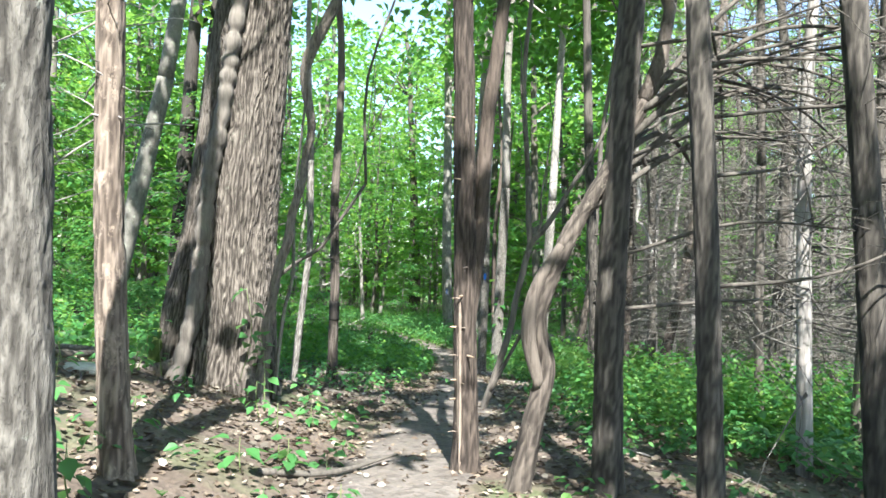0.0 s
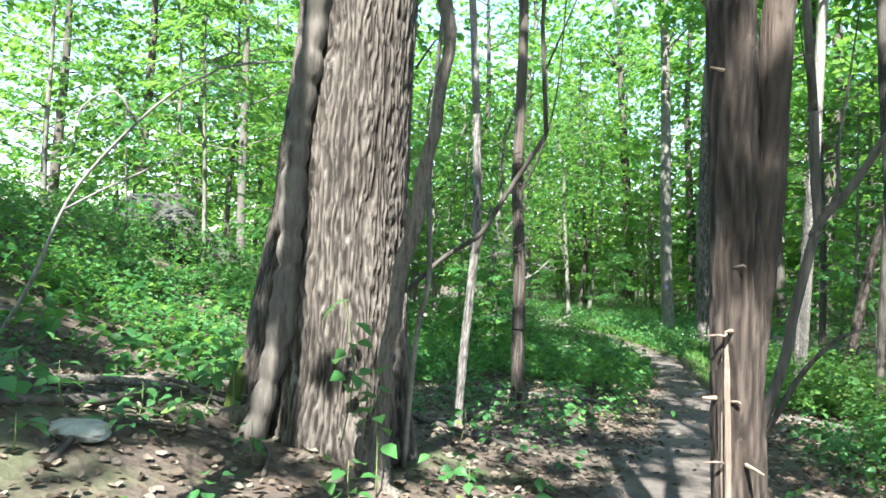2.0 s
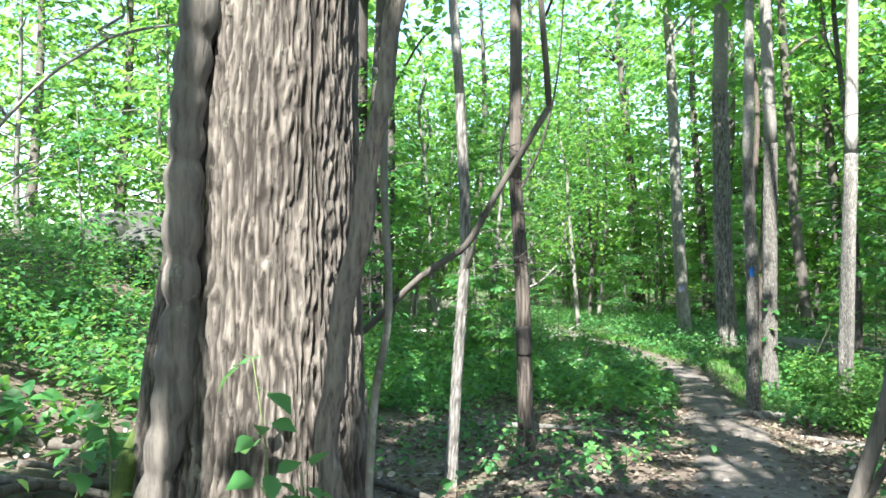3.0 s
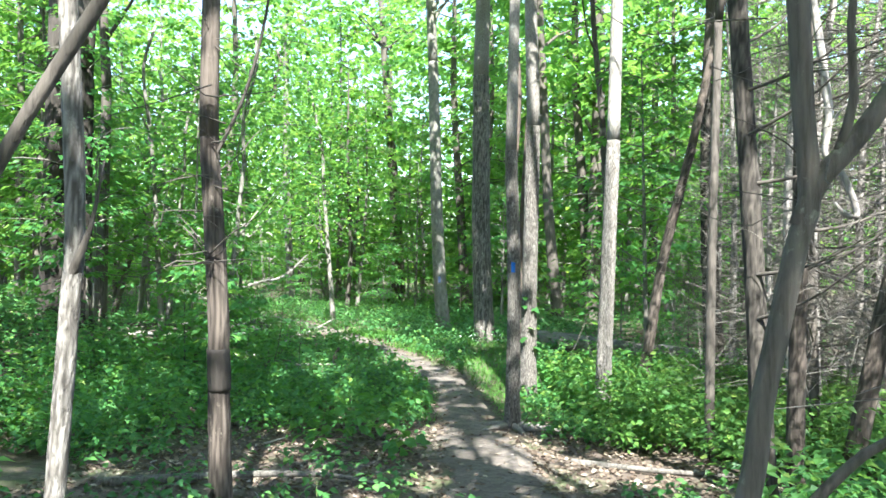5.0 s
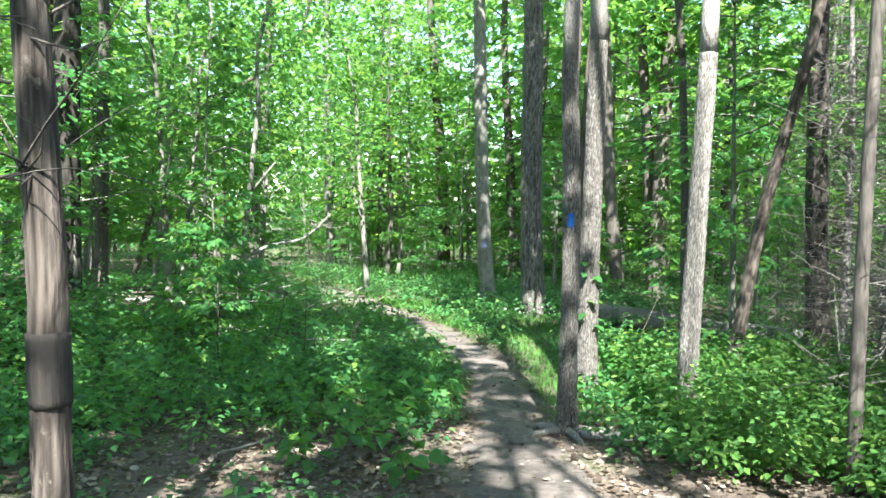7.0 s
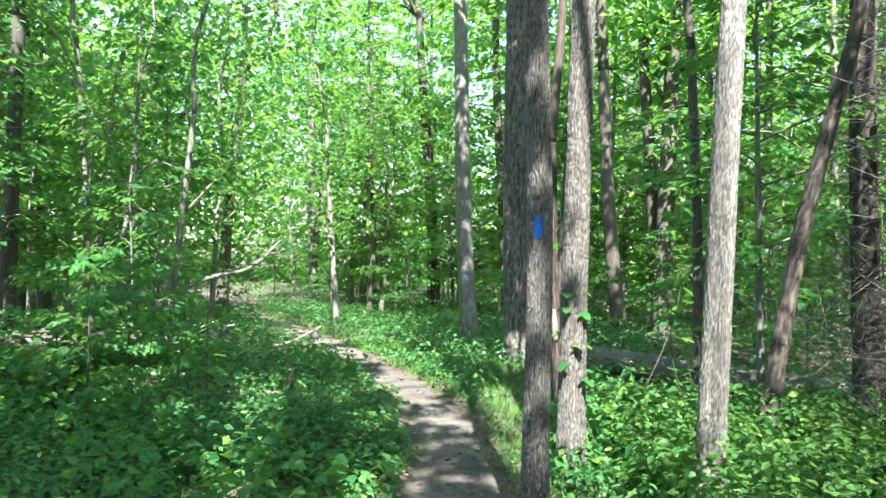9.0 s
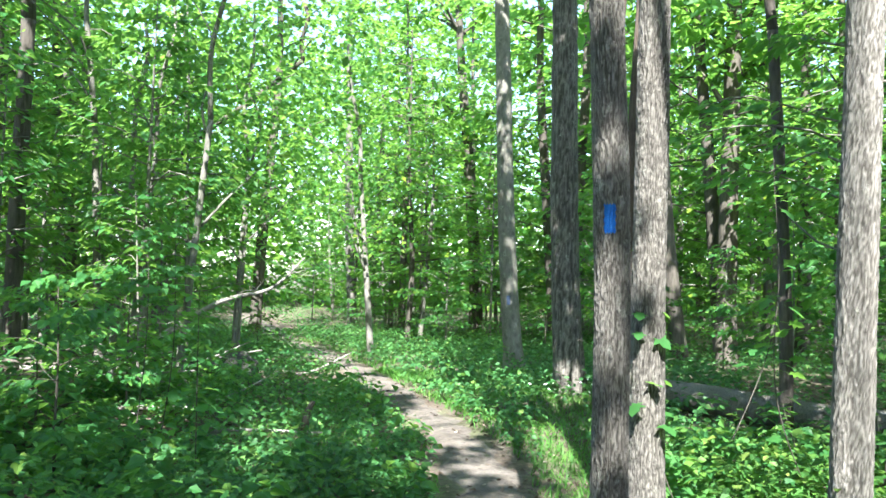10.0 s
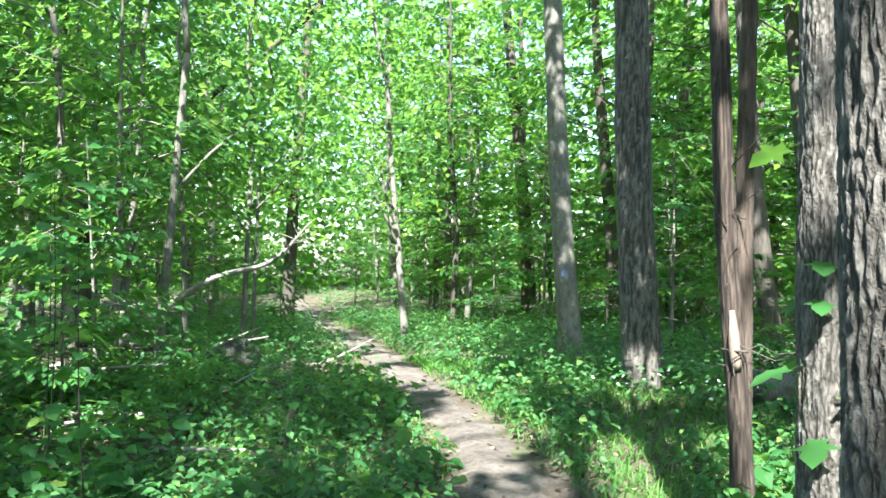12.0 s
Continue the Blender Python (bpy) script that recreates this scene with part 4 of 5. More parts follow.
tf1 = tree("tree", "tall smooth grey trunk with a faint blue blaze", [(-0.08, 30.9, -1.5), (-0.28, 30.9, 1.35), (-0.47, 30.9, 6.93)], 0.21, BARK_SMOOTH, seg=28, step=0.1, seed=31, height=20, crown=(10, 19, 3.5), flare=0.4, lump=0.05)
tree("tree", "broad straight grey-brown trunk with furrowed bark", [(1.03, 27.3, -1.42), (0.92, 27.3, 1.26), (0.88, 27.3, 5.7)], 0.26, BARK_ASH, seg=64, step=0.05, ridge=0.02, freq=12, seed=32, height=20, crown=(10, 19, 3.5))
tree("tree", "dark trunk at the far bend of the path", [(-2.5, 47.0, -2.0), (-2.63, 47.0, 1.82), (-3.3, 47.0, 9.76)], 0.3, BARK_DARK, seg=20, step=0.2, seed=33, height=18)
tree("tree", "pale sunlit trunk far along the path", [(-8.8, 49.5, -2.1), (-9.1, 49.5, 3.24), (-9.18, 49.5, 10.43)], 0.24, BARK_SMOOTH, seg=20, step=0.2, seed=34, height=20, crown=(12, 20, 3))
tree("tree", "dark paired trunk beyond the fallen log", [(5.66, 36.0, -2.2), (5.65, 36.0, 0.52), (5.85, 36.0, 8.72)], 0.3, BARK_DARK, seg=20, step=0.2, seed=35, height=18)
tree("tree", "thin dark pole beyond the pale trunk", [(3.65, 24.2, -1.4), (3.63, 24.2, 0.77), (3.48, 24.2, 3.87)], 0.085, BARK_DARK, seg=16, seed=36, height=13)
rr = tree("tree", "rough dark cedar with dead twigs", [(5.59, 22.9, -1.45), (5.44, 22.9, 0.82), (5.35, 22.9, 4.17)], 0.19, BARK_DARK, seg=24, step=0.08, ridge=0.012, freq=14, seed=37, height=13)
twigs(rr, [(5.4, 22.8, z) for z in (0.5, 1.0, 1.6, 2.2, 2.8, 3.4, 4.0)], 1.2, BARK_DARK, 70, 51, 0.15, 0.005)
kt = tree("tree", "slim reddish trunk with broken snags beside the path", [(1.42, 22.2, -1.4), (1.39, 22.2, -0.6), (1.32, 22.2, 0.62), (1.28, 22.2, 2.16)], 0.075, BARK_RED, seg=36, step=0.03, ridge=0.009, freq=18, seed=38, height=10, sprays=25, stretch=0.08)
offshoot(kt, [(1.42, 22.3, -1.4, 0.07), (1.45, 22.35, 0.23, 0.065), (1.48, 22.4, 1.02, 0.06), (1.53, 22.4, 2.4, 0.05), (1.7, 22.5, 5.5, 0.02)], BARK_RED, "stem", 24, 0.05, ridge=0.006, freq=18)
offshoot(kt, [(1.375, 22.14, -0.35, 0.03), (1.36, 22.135, -0.2, 0.045), (1.345, 22.14, 0.05, 0.02)], BARK_PEELED, "bared_wood", 14, 0.05, "orange bared wood where a limb tore off", lump=0.4)
twigs(kt, [(1.33, 22.1, z) for z in (-0.3, 0.2, 0.6, 1.0, 1.4, 1.8, 2.2)], 0.6, BARK_DARK, 18, 52, 0.2, 0.006)
tree("tree", "crooked dark trunk in the shade", [(3.87, 33.0, -1.5), (3.51, 33.0, 2.17), (3.32, 33.0, 5.67)], 0.2, BARK_DARK, seg=16, seed=39, height=16)
for sx, sy, lx, rr_, sd in ((-5.56, 26.0, 0.11, 0.07, 60), (-7.98, 28.5, 0.12, 0.07, 61), (-6.35, 30.0, 0.06, 0.06, 62), (-6.9, 31.5, 0.05, 0.05, 63), (-7.3, 26.5, -0.05, 0.08, 64), (-9.6, 30.5, 0.1, 0.09, 65), (-3.9, 33.0, -0.08, 0.09, 66)):
    tree("sapling", "slender young trunk in the leafy thicket", [(sx, sy, -1.4), (sx + lx * 2.2, sy, 0.85), (sx + lx * 4.5, sy, 3.2)], rr_, BARK_SMOOTH, group="young trunks left of the path", height=8, seg=10, seed=sd, crown=(3.0, 8.0, 1.8), sprays=50, per=24, leaf=0.15, limbs=4, flare=0.2, category="sapling")
arch_ob = thing("fallen_branch", (-7.1, 27.0, land1(-7.1, 27.0)), "long bare fallen branch arching over the undergrowth", "branch")
offshoot(arch_ob, [(-7.4, 27.0, -1.35, 0.07), (-6.38, 27.0, -0.58, 0.06), (-5.28, 27.0, 0.07, 0.045), (-4.31, 27.0, 0.34, 0.03), (-3.69, 27.0, 0.9, 0.012)], BARK_DEAD, "limb", 10, 0.1, lump=0.2)
twigs(arch_ob, [(-4.6, 27, 0.3), (-4.2, 27, 0.4), (-3.9, 27, 0.7)], 0.6, BARK_DEAD, 14, 71, 0.3, 0.008)
high = tree("tree", "slanting dark trunk leaning through the leaves", [(-11.6, 33.0, -1.7), (-10.4, 33.0, 2.2), (-9.0, 33.0, 4.03), (-7.2, 33.0, 5.31), (-5.9, 33.0, 6.27)], 0.11, BARK_DARK, height=9.5, seg=12, seed=72, crown=(6.5, 10, 2.5), sprays=50, leaf=0.18, limbs=3)

bv2 = []
for i in range(5):
    for j in range(5):
        a = math.atan2(-1, -0.15) + (j / 4 - 0.5) * 0.36
        bv2.append((-0.19 + 0.225 * math.cos(a) + 0.08, 0.225 * math.sin(a), 0.05 + 0.2 * i / 4 + 1.5))
part("paint_blaze", mesh_np("paint_blaze", np.array(bv2), np.array([(i * 5 + j, i * 5 + j + 1, i * 5 + j + 6, i * 5 + j + 5) for i in range(4) for j in range(4)])), FADED_BLUE, tf1, "faded blue painted rectangle")

# more unseen trees, added so their crowns shade the start of the path
for k, (x, y) in enumerate(((-2.9, -1.5), (2.6, -0.8), (-3.4, 1.6), (3.0, -3.6), (-2.4, -5.0), (2.2, 2.2), (0.9, -7.5))):
    tree("tree", "unseen tree with a high green crown, added to shade the path", [(x, y, 0), (x + rng.normal(0, 0.1), y, land1(x, y) + 3.0), (x + rng.normal(0, 0.2), y, land1(x, y) + 7.0)], 0.12, BARK_GREY, group="trees round the path", seg=12, step=0.4, seed=170 + k,
         crown=(8, 15, 3.4), sprays=36, per=26, leaf=0.36, limbs=1)

# unseen trees added behind the walker and to both sides; their crowns make a shading leaf roof
for k in range(34):
    x, y = rng.uniform(-14, 13), rng.uniform(-16, 1.5)
    if x > 3 and y > -6:
        y -= 8
    if abs(x - float(path_x(np.array([y]))[0])) < 2.2 or (y > -1 and -8 < x < 4.5):
        x = math.copysign(rng.uniform(6.5, 13), x)
    tree("tree", "unseen tree with a high green crown, added to shade the path", [(x, y, 0), (x + rng.normal(0, 0.1), y, land1(x, y) + 3.0), (x + rng.normal(0, 0.25), y, land1(x, y) + 7.0)], rng.uniform(0.1, 0.2), [BARK_GREY, BARK_DARK, BARK_SMOOTH][k % 3],
         group="trees round the path", height=rng.uniform(13, 17), seg=12, step=0.4, seed=100 + k, crown=(8, 16, 3.6), sprays=56, per=26, leaf=0.38, limbs=3)

# ---- repeated trees of the wood ----
def free_spot(lo_x, hi_x, lo_y, hi_y, clear):
    while True:
        x, y = rng.uniform(lo_x, hi_x), rng.uniform(lo_y, hi_y)
        if y < 24.5 and abs(x + 0.07 + (y - 8.5) * 0.55) < 2.2:
            continue
        if abs(x - float(path_x(np.array([y]))[0])) > clear:
            return x, y


def fan(start, end, per, leaf, width, g):
    """Leaves in one flat drooping fan along a branch."""
    t = np.clip(g.beta(2.0, 1.3, per), 0.15, 1.0)
    s, e = np.asarray(start, float), np.asarray(end, float)
    along = e - s
    ln = np.linalg.norm(along[:2]) + 1e-6
    across = np.array([-along[1], along[0], 0]) / ln
    lat = g.normal(0, 0.55, per) * width * (1.15 - 0.75 * t)
    twig = np.round(t * 7) / 7 * 0.6 + t * 0.4
    p = s + twig[:, None] * along + lat[:, None] * across
    p[:, 2] += 0.06 * ln * np.sin(np.pi * t) - 0.28 * np.abs(lat) + g.normal(0, 0.035, per)
    head = math.atan2(along[1], along[0]) + np.clip(lat / width, -1.2, 1.2) + g.normal(0, 0.5, per)
    return leaves(p, leaf * g.uniform(0.65, 1.3, per), LEAF2, 0.4, 0.3, head)


def layered(name, label, category, group, seed, r, height, lo, reach, count, per, leaf, bark_mat, leaf_mat, own=6):
    """A tree whose leaves hang in flat layers on far-reaching branches."""
    g = np.random.default_rng(seed)
    x1, x2, x3 = g.normal(0, 0.022, 3) * height
    rows = [(0, 0, -0.15, r), (x1 * 0.4, x3 * 0.3, height * 0.25, r * 0.85), (x1, x2 * 0.5, height * 0.55, r * 0.6), (x1 + x2, x2, height, r * 0.15)]
    q = np.array(rows)
    ob = thing(name, (0, 0, 0), label, category, group)
    part("trunk", mesh_np("trunk", *tube(rows, 9 if r > 0.06 else 6, 0.5, flare=0.3, seed=seed, lump=0.06)), bark_mat, ob)
    lv, lf, made, o = [], [], [], 0
    for k in range(count):
        h = (k + g.random()) / count
        z = lo + (height - lo) * h
        a = k * 2.4 + g.normal(0, 0.6)
        ln = reach * (1.05 - 0.7 * h ** 1.6) * g.uniform(0.5, 1.25)
        st = np.array([np.interp(z, q[:, 2], q[:, 0]), np.interp(z, q[:, 2], q[:, 1]), z])
        en = st + [math.cos(a) * ln, math.sin(a) * ln, ln * g.uniform(-0.1, 0.4)]
        shape = tube(limb_to(st, en, max(0.006, min(r * 0.32, 0.03)), 0.06, seed * 71 + k), 4, 0.6)
        if k % max(1, count // own) == 0:
            part("branch", mesh_np("branch", *shape), bark_mat, ob)
        else:
            made.append(shape)
        v, f = fan(st, en, max(8, int(per * (0.3 + 0.7 * ln / reach))), leaf, 0.5 * ln, g)
        lv.append(v)
        lf.append(f + o)
        o += len(v)
    tagged(part("twig_tangle", mesh_np("twig_tangle", *join(made)), bark_mat, ob), kind="stuff")
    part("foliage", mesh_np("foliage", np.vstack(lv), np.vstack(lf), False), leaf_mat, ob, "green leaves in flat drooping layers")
    return ob


def scatter(makers, spots, flat=False):
    """Puts each ready-made thing at its first spot and copies of it at the rest."""
    for k, (x, y) in enumerate(spots):
        ob = makers[k % len(makers)]
        m = pose(x, y, land1(x, y), 0, 0, rng.uniform(0, 360)) @ Matrix.Scale(rng.uniform(0.8, 1.2), 4)
        if k < len(makers):
            ob.matrix_basis = m
        else:
            c = copy_thing(ob, pose(x, y, land1(x, y), 0, 0, rng.uniform(0, 360)))


WOOD = ("tree", "tall slender woodland tree with layered green leaves", "tree", "trees of the wood")
kinds = [layered(*WOOD, 200, 0.16, 15, 3.0, 3.4, 34, 90, 0.25, BARK_GREY, LEAF_CANOPY), layered(*WOOD, 201, 0.12, 13, 1.8, 3.0, 32, 85, 0.23, BARK_SMOOTH, LEAF_CANOPY), layered(*WOOD, 202, 0.2, 17, 3.5, 3.8, 36, 90, 0.27, BARK_DARK, LEAF_CANOPY),
         layered(*WOOD, 203, 0.1, 11, 1.2, 2.8, 30, 85, 0.22, BARK_SMOOTH, LEAF_CANOPY), layered(*WOOD, 204, 0.14, 14, 2.4, 3.2, 34, 85, 0.24, BARK_DARK, LEAF_CANOPY)]
spots = [free_spot(-26, 24, 36, 62, 3.6) for k in range(76)] + [free_spot(-24, -12, 24, 38, 3) for k in range(15)] + [(-12.5, 38), (-10.4, 41), (-14, 33), (-4.6, 41.5), (-5.5, 45), (-1.2, 44), (1.6, 41), (4.4, 39.5)] + [free_spot(6, 22, 25, 36, 3) for k in range(12)]
scatter(kinds, spots)

YOUNG = ("sapling", "leafy maple sapling with flat layered branches", "sapling", "saplings of the understorey")
youngs = [layered(*YOUNG, 300, 0.03, 3.4, 0.8, 1.5, 18, 60, 0.15, BARK_SMOOTH, LEAF_UNDER), layered(*YOUNG, 301, 0.045, 5.0, 1.2, 1.9, 24, 65, 0.155, BARK_SMOOTH, LEAF_UNDER),
          layered(*YOUNG, 302, 0.022, 2.4, 0.5, 1.2, 14, 55, 0.14, BARK_DARK, LEAF_UNDER), layered(*YOUNG, 303, 0.055, 6.5, 1.5, 2.2, 28, 70, 0.165, BARK_SMOOTH, LEAF_UNDER)]
spots = [(-5.5, 24.7), (-8.6, 25.4), (-5.1, 21.9), (-6.5, 26.4), (-7.1, 21.2), (-9.6, 28.0), (-3.8, 20.5), (-6.9, 28.9), (-11.0, 24.0), (-8.9, 31.5), (-4.9, 23.4), (-7.8, 23.6), (-10.2, 22.0), (-12.4, 27.0), (-7.4, 34.0), (-10.5, 33.5),
         (4.6, 27.0), (6.6, 29.0), (3.0, 31.5), (7.6, 25.6), (5.0, 33.5), (2.2, 36.0), (8.4, 31.0), (4.2, 23.0), (6.3, 26.8), (1.9, 33.6), (0.6, 38.5), (-1.4, 40.5), (-2.6, 37.8)]
spots += [free_spot(-22, 18, 38, 56, 3.0) for k in range(46)] + [(-12 + rng.normal(0, 2), 15 + rng.normal(0, 3)) for k in range(9)] + [(8, 18), (9.5, 21), (7.2, 25)]
scatter(youngs, spots)


def dead(seed, height, r):
    g = np.random.default_rng(seed)
    ob = thing("dead_tree", (0, 0, 0), "bare grey dead cedar with brittle drooping twigs", "tree", "dead cedars of the thicket")
    part("trunk", mesh_np("trunk", *tube([(0, 0, -0.1, r), (g.normal(0, 0.1), g.normal(0, 0.1), height * 0.5, r * 0.7), (g.normal(0, 0.3), g.normal(0, 0.3), height, 0.01)], 8, 0.4, lump=0.1, seed=seed)), BARK_DEAD if seed % 2 else BARK_DARK, ob)
    made = []
    for k in range(110):
        z = g.uniform(0.6, height * 0.97)
        a = g.uniform(0, 2 * np.pi)
        ln = g.uniform(0.6, 2.0) * (1.1 - 0.5 * z / height)
        e = np.array([math.cos(a) * ln, math.sin(a) * ln, z + g.normal(-0.05, 0.35)])
        rows = limb_to((0, 0, z), e, 0.011, g.normal(0, 0.12), seed * 131 + k)
        if k < 8:
            part("branch", mesh_np("branch", *tube(rows, 4, 0.5)), BARK_GREY, ob)
        else:
            made.append(tube(rows[::3] if k % 2 else rows[::2] + rows[-1:], 3, 2.0))
        for q in range(4):
            f = g.uniform(0.3, 0.95)
            st = np.array([e[0] * f, e[1] * f, z + (e[2] - z) * f])
            en = st + g.normal(0, 0.38, 3)
            made.append(tube([(*st, 0.005), (*en, 0.0025)], 3, 4.0))
    tagged(part("twig_tangle", mesh_np("twig_tangle", *join(made)), BARK_GREY, ob, "tangle of bare grey twigs"), kind="stuff")
    return ob


deads = [dead(401, 8.0, 0.07), dead(402, 9.0, 0.09), dead(403, 7.0, 0.06)]
spots = [(rng.uniform(4.6, 14), rng.uniform(8, 24)) for k in range(42)] + [(3.6, 7.6), (4.6, 8.6), (5.0, 11.0), (4.2, 12.6), (6.0, 9.5), (5.8, 13.5), (6.4, 19.0), (7, 21.5), (6.2, 24.5)]
scatter(deads, spots)

# far leaves that close the wood on every side
ang = np.concatenate([rng.uniform(0, 2 * np.pi, 20000), rng.normal(np.pi / 2, 0.6, 85000)])
rad_ = rng.uniform(60, 88, len(ang))
pos = np.stack([rad_ * np.cos(ang), 6 + rad_ * np.sin(ang), -2 + 25 * rng.random(len(ang)) ** 1.25], 1)
hole = fbm(pos * np.array([0.11, 0.11, 0.2]), 77, 3)
pos = pos[hole > 0.28 + 0.0085 * np.maximum(pos[:, 2] - 3, 0)]
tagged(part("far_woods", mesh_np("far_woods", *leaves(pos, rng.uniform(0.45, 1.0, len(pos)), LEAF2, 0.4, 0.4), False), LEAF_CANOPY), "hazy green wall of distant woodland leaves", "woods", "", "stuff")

# a bleached limb hooked among the dead twigs
hook = thing("dead_limb", (3.6, 14.95, land1(3.6, 14.95)), "bleached white limb with a sharp hooked bend", "branch")
offshoot(hook, [(3.62, 15.3, 4.6, 0.035), (3.72, 14.95, 2.78, 0.038), (3.7, 14.9, 2.43, 0.036), (3.68, 14.9, 2.2, 0.03), (3.78, 14.9, 2.14, 0.026), (3.86, 14.9, 2.0, 0.03), (3.94, 14.9, 1.82, 0.03), (4.0, 14.9, 1.65, 0.028), (3.98, 14.9, 1.58, 0.028), (3.87, 14.9, 1.63, 0.024), (3.78, 14.9, 1.73, 0.012)], BARK_DEAD, "limb", 10, 0.04, lump=0.2, seed=7)
offshoot(hook, [(3.7, 14.9, 2.43, 0.016), (3.8, 14.85, 2.62, 0.012), (3.98, 14.8, 2.78, 0.006)], BARK_DEAD, "twig", 6, 0.08)
offshoot(hook, [(3.62, 15.3, 4.6, 0.035), (3.6, 15.4, 5.4, 0.05), (3.6, 15.42, 6.2, 0.05)], BARK_DEAD, "limb_top", 8, 0.2)

# ---- fallen wood and stones ----
log = thing("fallen_log", (2.9, 26.0, land1(2.9, 26.0)), "long weathered grey fallen log lying among green plants", "log")
offshoot(log, [(2.3, 26.5, -1.16, 0.2), (2.9, 25.9, -1.16, 0.21), (4.3, 24.5, -1.18, 0.2), (5.2, 23.9, -1.2, 0.18)], BARK_GREY, "log_body", 28, 0.06, ridge=0.012, freq=12, lump=0.08)
log2 = thing("fallen_log", (5.5, 24.4, land1(5.5, 24.4)), "pale broken end of a fallen log in the sun", "log")
offshoot(log2, [(4.9, 24.7, -1.2, 0.17), (5.6, 24.0, -1.22, 0.17), (7.4, 22.6, -1.25, 0.13)], BARK_DEAD, "log_body", 22, 0.08, ridge=0.012, freq=12, lump=0.1)


def stick(pts, r, mat, label, name="fallen_branch"):
    rows = []
    for k, (x, y, dz) in enumerate(pts):
        rows.append((x, y, land1(x, y) + r * 0.6 + dz, r * (1 - 0.6 * k / (len(pts) - 1))))
    ob = thing(name, (rows[0][0], rows[0][1], rows[0][2]), label, "branch", "fallen branches")
    offshoot(ob, rows, mat, "limb", 8, 0.08, lump=0.2)


stick([(-0.95, 6.0, 0), (-0.5, 6.35, 0.03), (-0.05, 6.9, 0.06)], 0.03, BARK_DARK, "dark fallen branch lying on the leaf litter")
stick([(-3.9, 7.6, 0), (-3.2, 8.2, 0.03), (-2.6, 8.6, 0.02)], 0.035, BARK_GREY, "grey barkless branch leaning on the great tree's roots")
stick([(-4.6, 7.2, 0), (-3.8, 7.3, 0.03), (-3.1, 7.9, 0.0)], 0.035, BARK_DARK, "dark crooked fallen branch in dry leaves")
stick([(-3.35, 6.8, 0.02), (-3.02, 7.4, 0.02), (-3.09, 8.1, 0.04), (-2.98, 8.7, 0.0)], 0.042, BARK_DARK, "dark crooked root-like branch beside the great tree")
stick([(-2.6, 6.6, 0.0), (-2.75, 7.1, 0.03), (-2.6, 7.6, 0.02), (-2.35, 7.9, 0.0)], 0.018, BARK_DARK, "thin bent fallen branch in dry leaves")
stick([(-3.9, 8.4, 0.0), (-3.3, 8.5, 0.04), (-2.8, 8.35, 0.0)], 0.022, BARK_DARK, "thin bent fallen branch in dry leaves")
stick([(-4.8, 9.8, 0), (-3.0, 10.2, 0.05), (-1.0, 10.0, 0.0)], 0.05, BARK_DARK, "long mossy branch half buried in leaves")
stick([(-3.2, 14.5, 0.03), (-2.4, 14.68, 0.05), (-1.64, 14.85, 0.06), (-1.05, 14.68, 0.04), (-0.6, 14.58, 0.0)], 0.045, BARK_GREY, "grey fallen pole lying across the leaves")
stick([(1.1, 18.0, 0), (1.9, 18.1, 0.02), (2.4, 18.5, 0)], 0.06, BARK_DEAD, "grey root-like branch beside the blazed tree")
stick([(1.4, 15.9, 0), (2.4, 15.6, 0.02), (3.6, 15.6, 0)], 0.04, BARK_GREY, "old branch at the edge of the path")
stick([(1.1, 6.0, 0), (1.9, 5.3, 0.04), (2.8, 4.6, 0)], 0.035, BARK_DARK, "dead branch among twigs at the thicket's edge")
stick([(-3.6, 23.0, 0.0), (-2.9, 22.6, 0.12), (-2.0, 22.8, 0.1)], 0.03, BARK_DEAD, "forked grey branch in low plants")
stick([(-7.5, 24.5, 0.02), (-6.0, 25.0, 0.15), (-4.6, 25.4, 0.1)], 0.05, BARK_DEAD, "long dead branch lying in the undergrowth")
stick([(-8.5, 26.6, 0.1), (-6.5, 27.6, 0.25), (-5.0, 28.0, 0.1)], 0.05, BARK_DARK, "dark fallen branch in the shade")
for k in range(16):
    x, y, a, ln = rng.uniform(-9.0, -4.6), rng.uniform(22.5, 28.5), rng.uniform(-0.6, 0.9), rng.uniform(1.2, 2.8)
    stick([(x, y, 0.03), (x + ln * 0.5 * math.cos(a), y + ln * 0.5 * math.sin(a), rng.uniform(0.08, 0.3)), (x + ln * math.cos(a + 0.2), y + ln * math.sin(a + 0.2), rng.uniform(0.1, 0.6))], rng.uniform(0.018, 0.04), [BARK_DEAD, BARK_DARK][k % 2], "grey fallen branch tangled in the undergrowth")
for k in range(46):
    x, y = rng.uniform(-5.5, 4.5), rng.uniform(3.2, 17)
    if abs(x - float(path_x(np.array([y]))[0])) < 0.75:
        continue
    a, ln = rng.uniform(0, 6.28), rng.uniform(0.3, 1.1)
    stick([(x, y, 0), (x + ln * 0.5 * math.cos(a), y + ln * 0.5 * math.sin(a), rng.uniform(0, 0.05)), (x + ln * math.cos(a + 0.3), y + ln * math.sin(a + 0.3), 0)], rng.uniform(0.006, 0.016), [BARK_DARK, BARK_DEAD][k % 2], "thin dry twig on the leaf litter", "twig")
snag = thing("stump", (-2.4, 23.3, land1(-2.4, 23.3)), "small dark broken stump poking from the plants", "stump")
offshoot(snag, [(-2.4, 23.3, -1.45, 0.06), (-2.36, 23.3, -1.15, 0.05), (-2.28, 23.28, -0.98, 0.03)], BARK_DARK, "stub", 10, 0.05, lump=0.3)


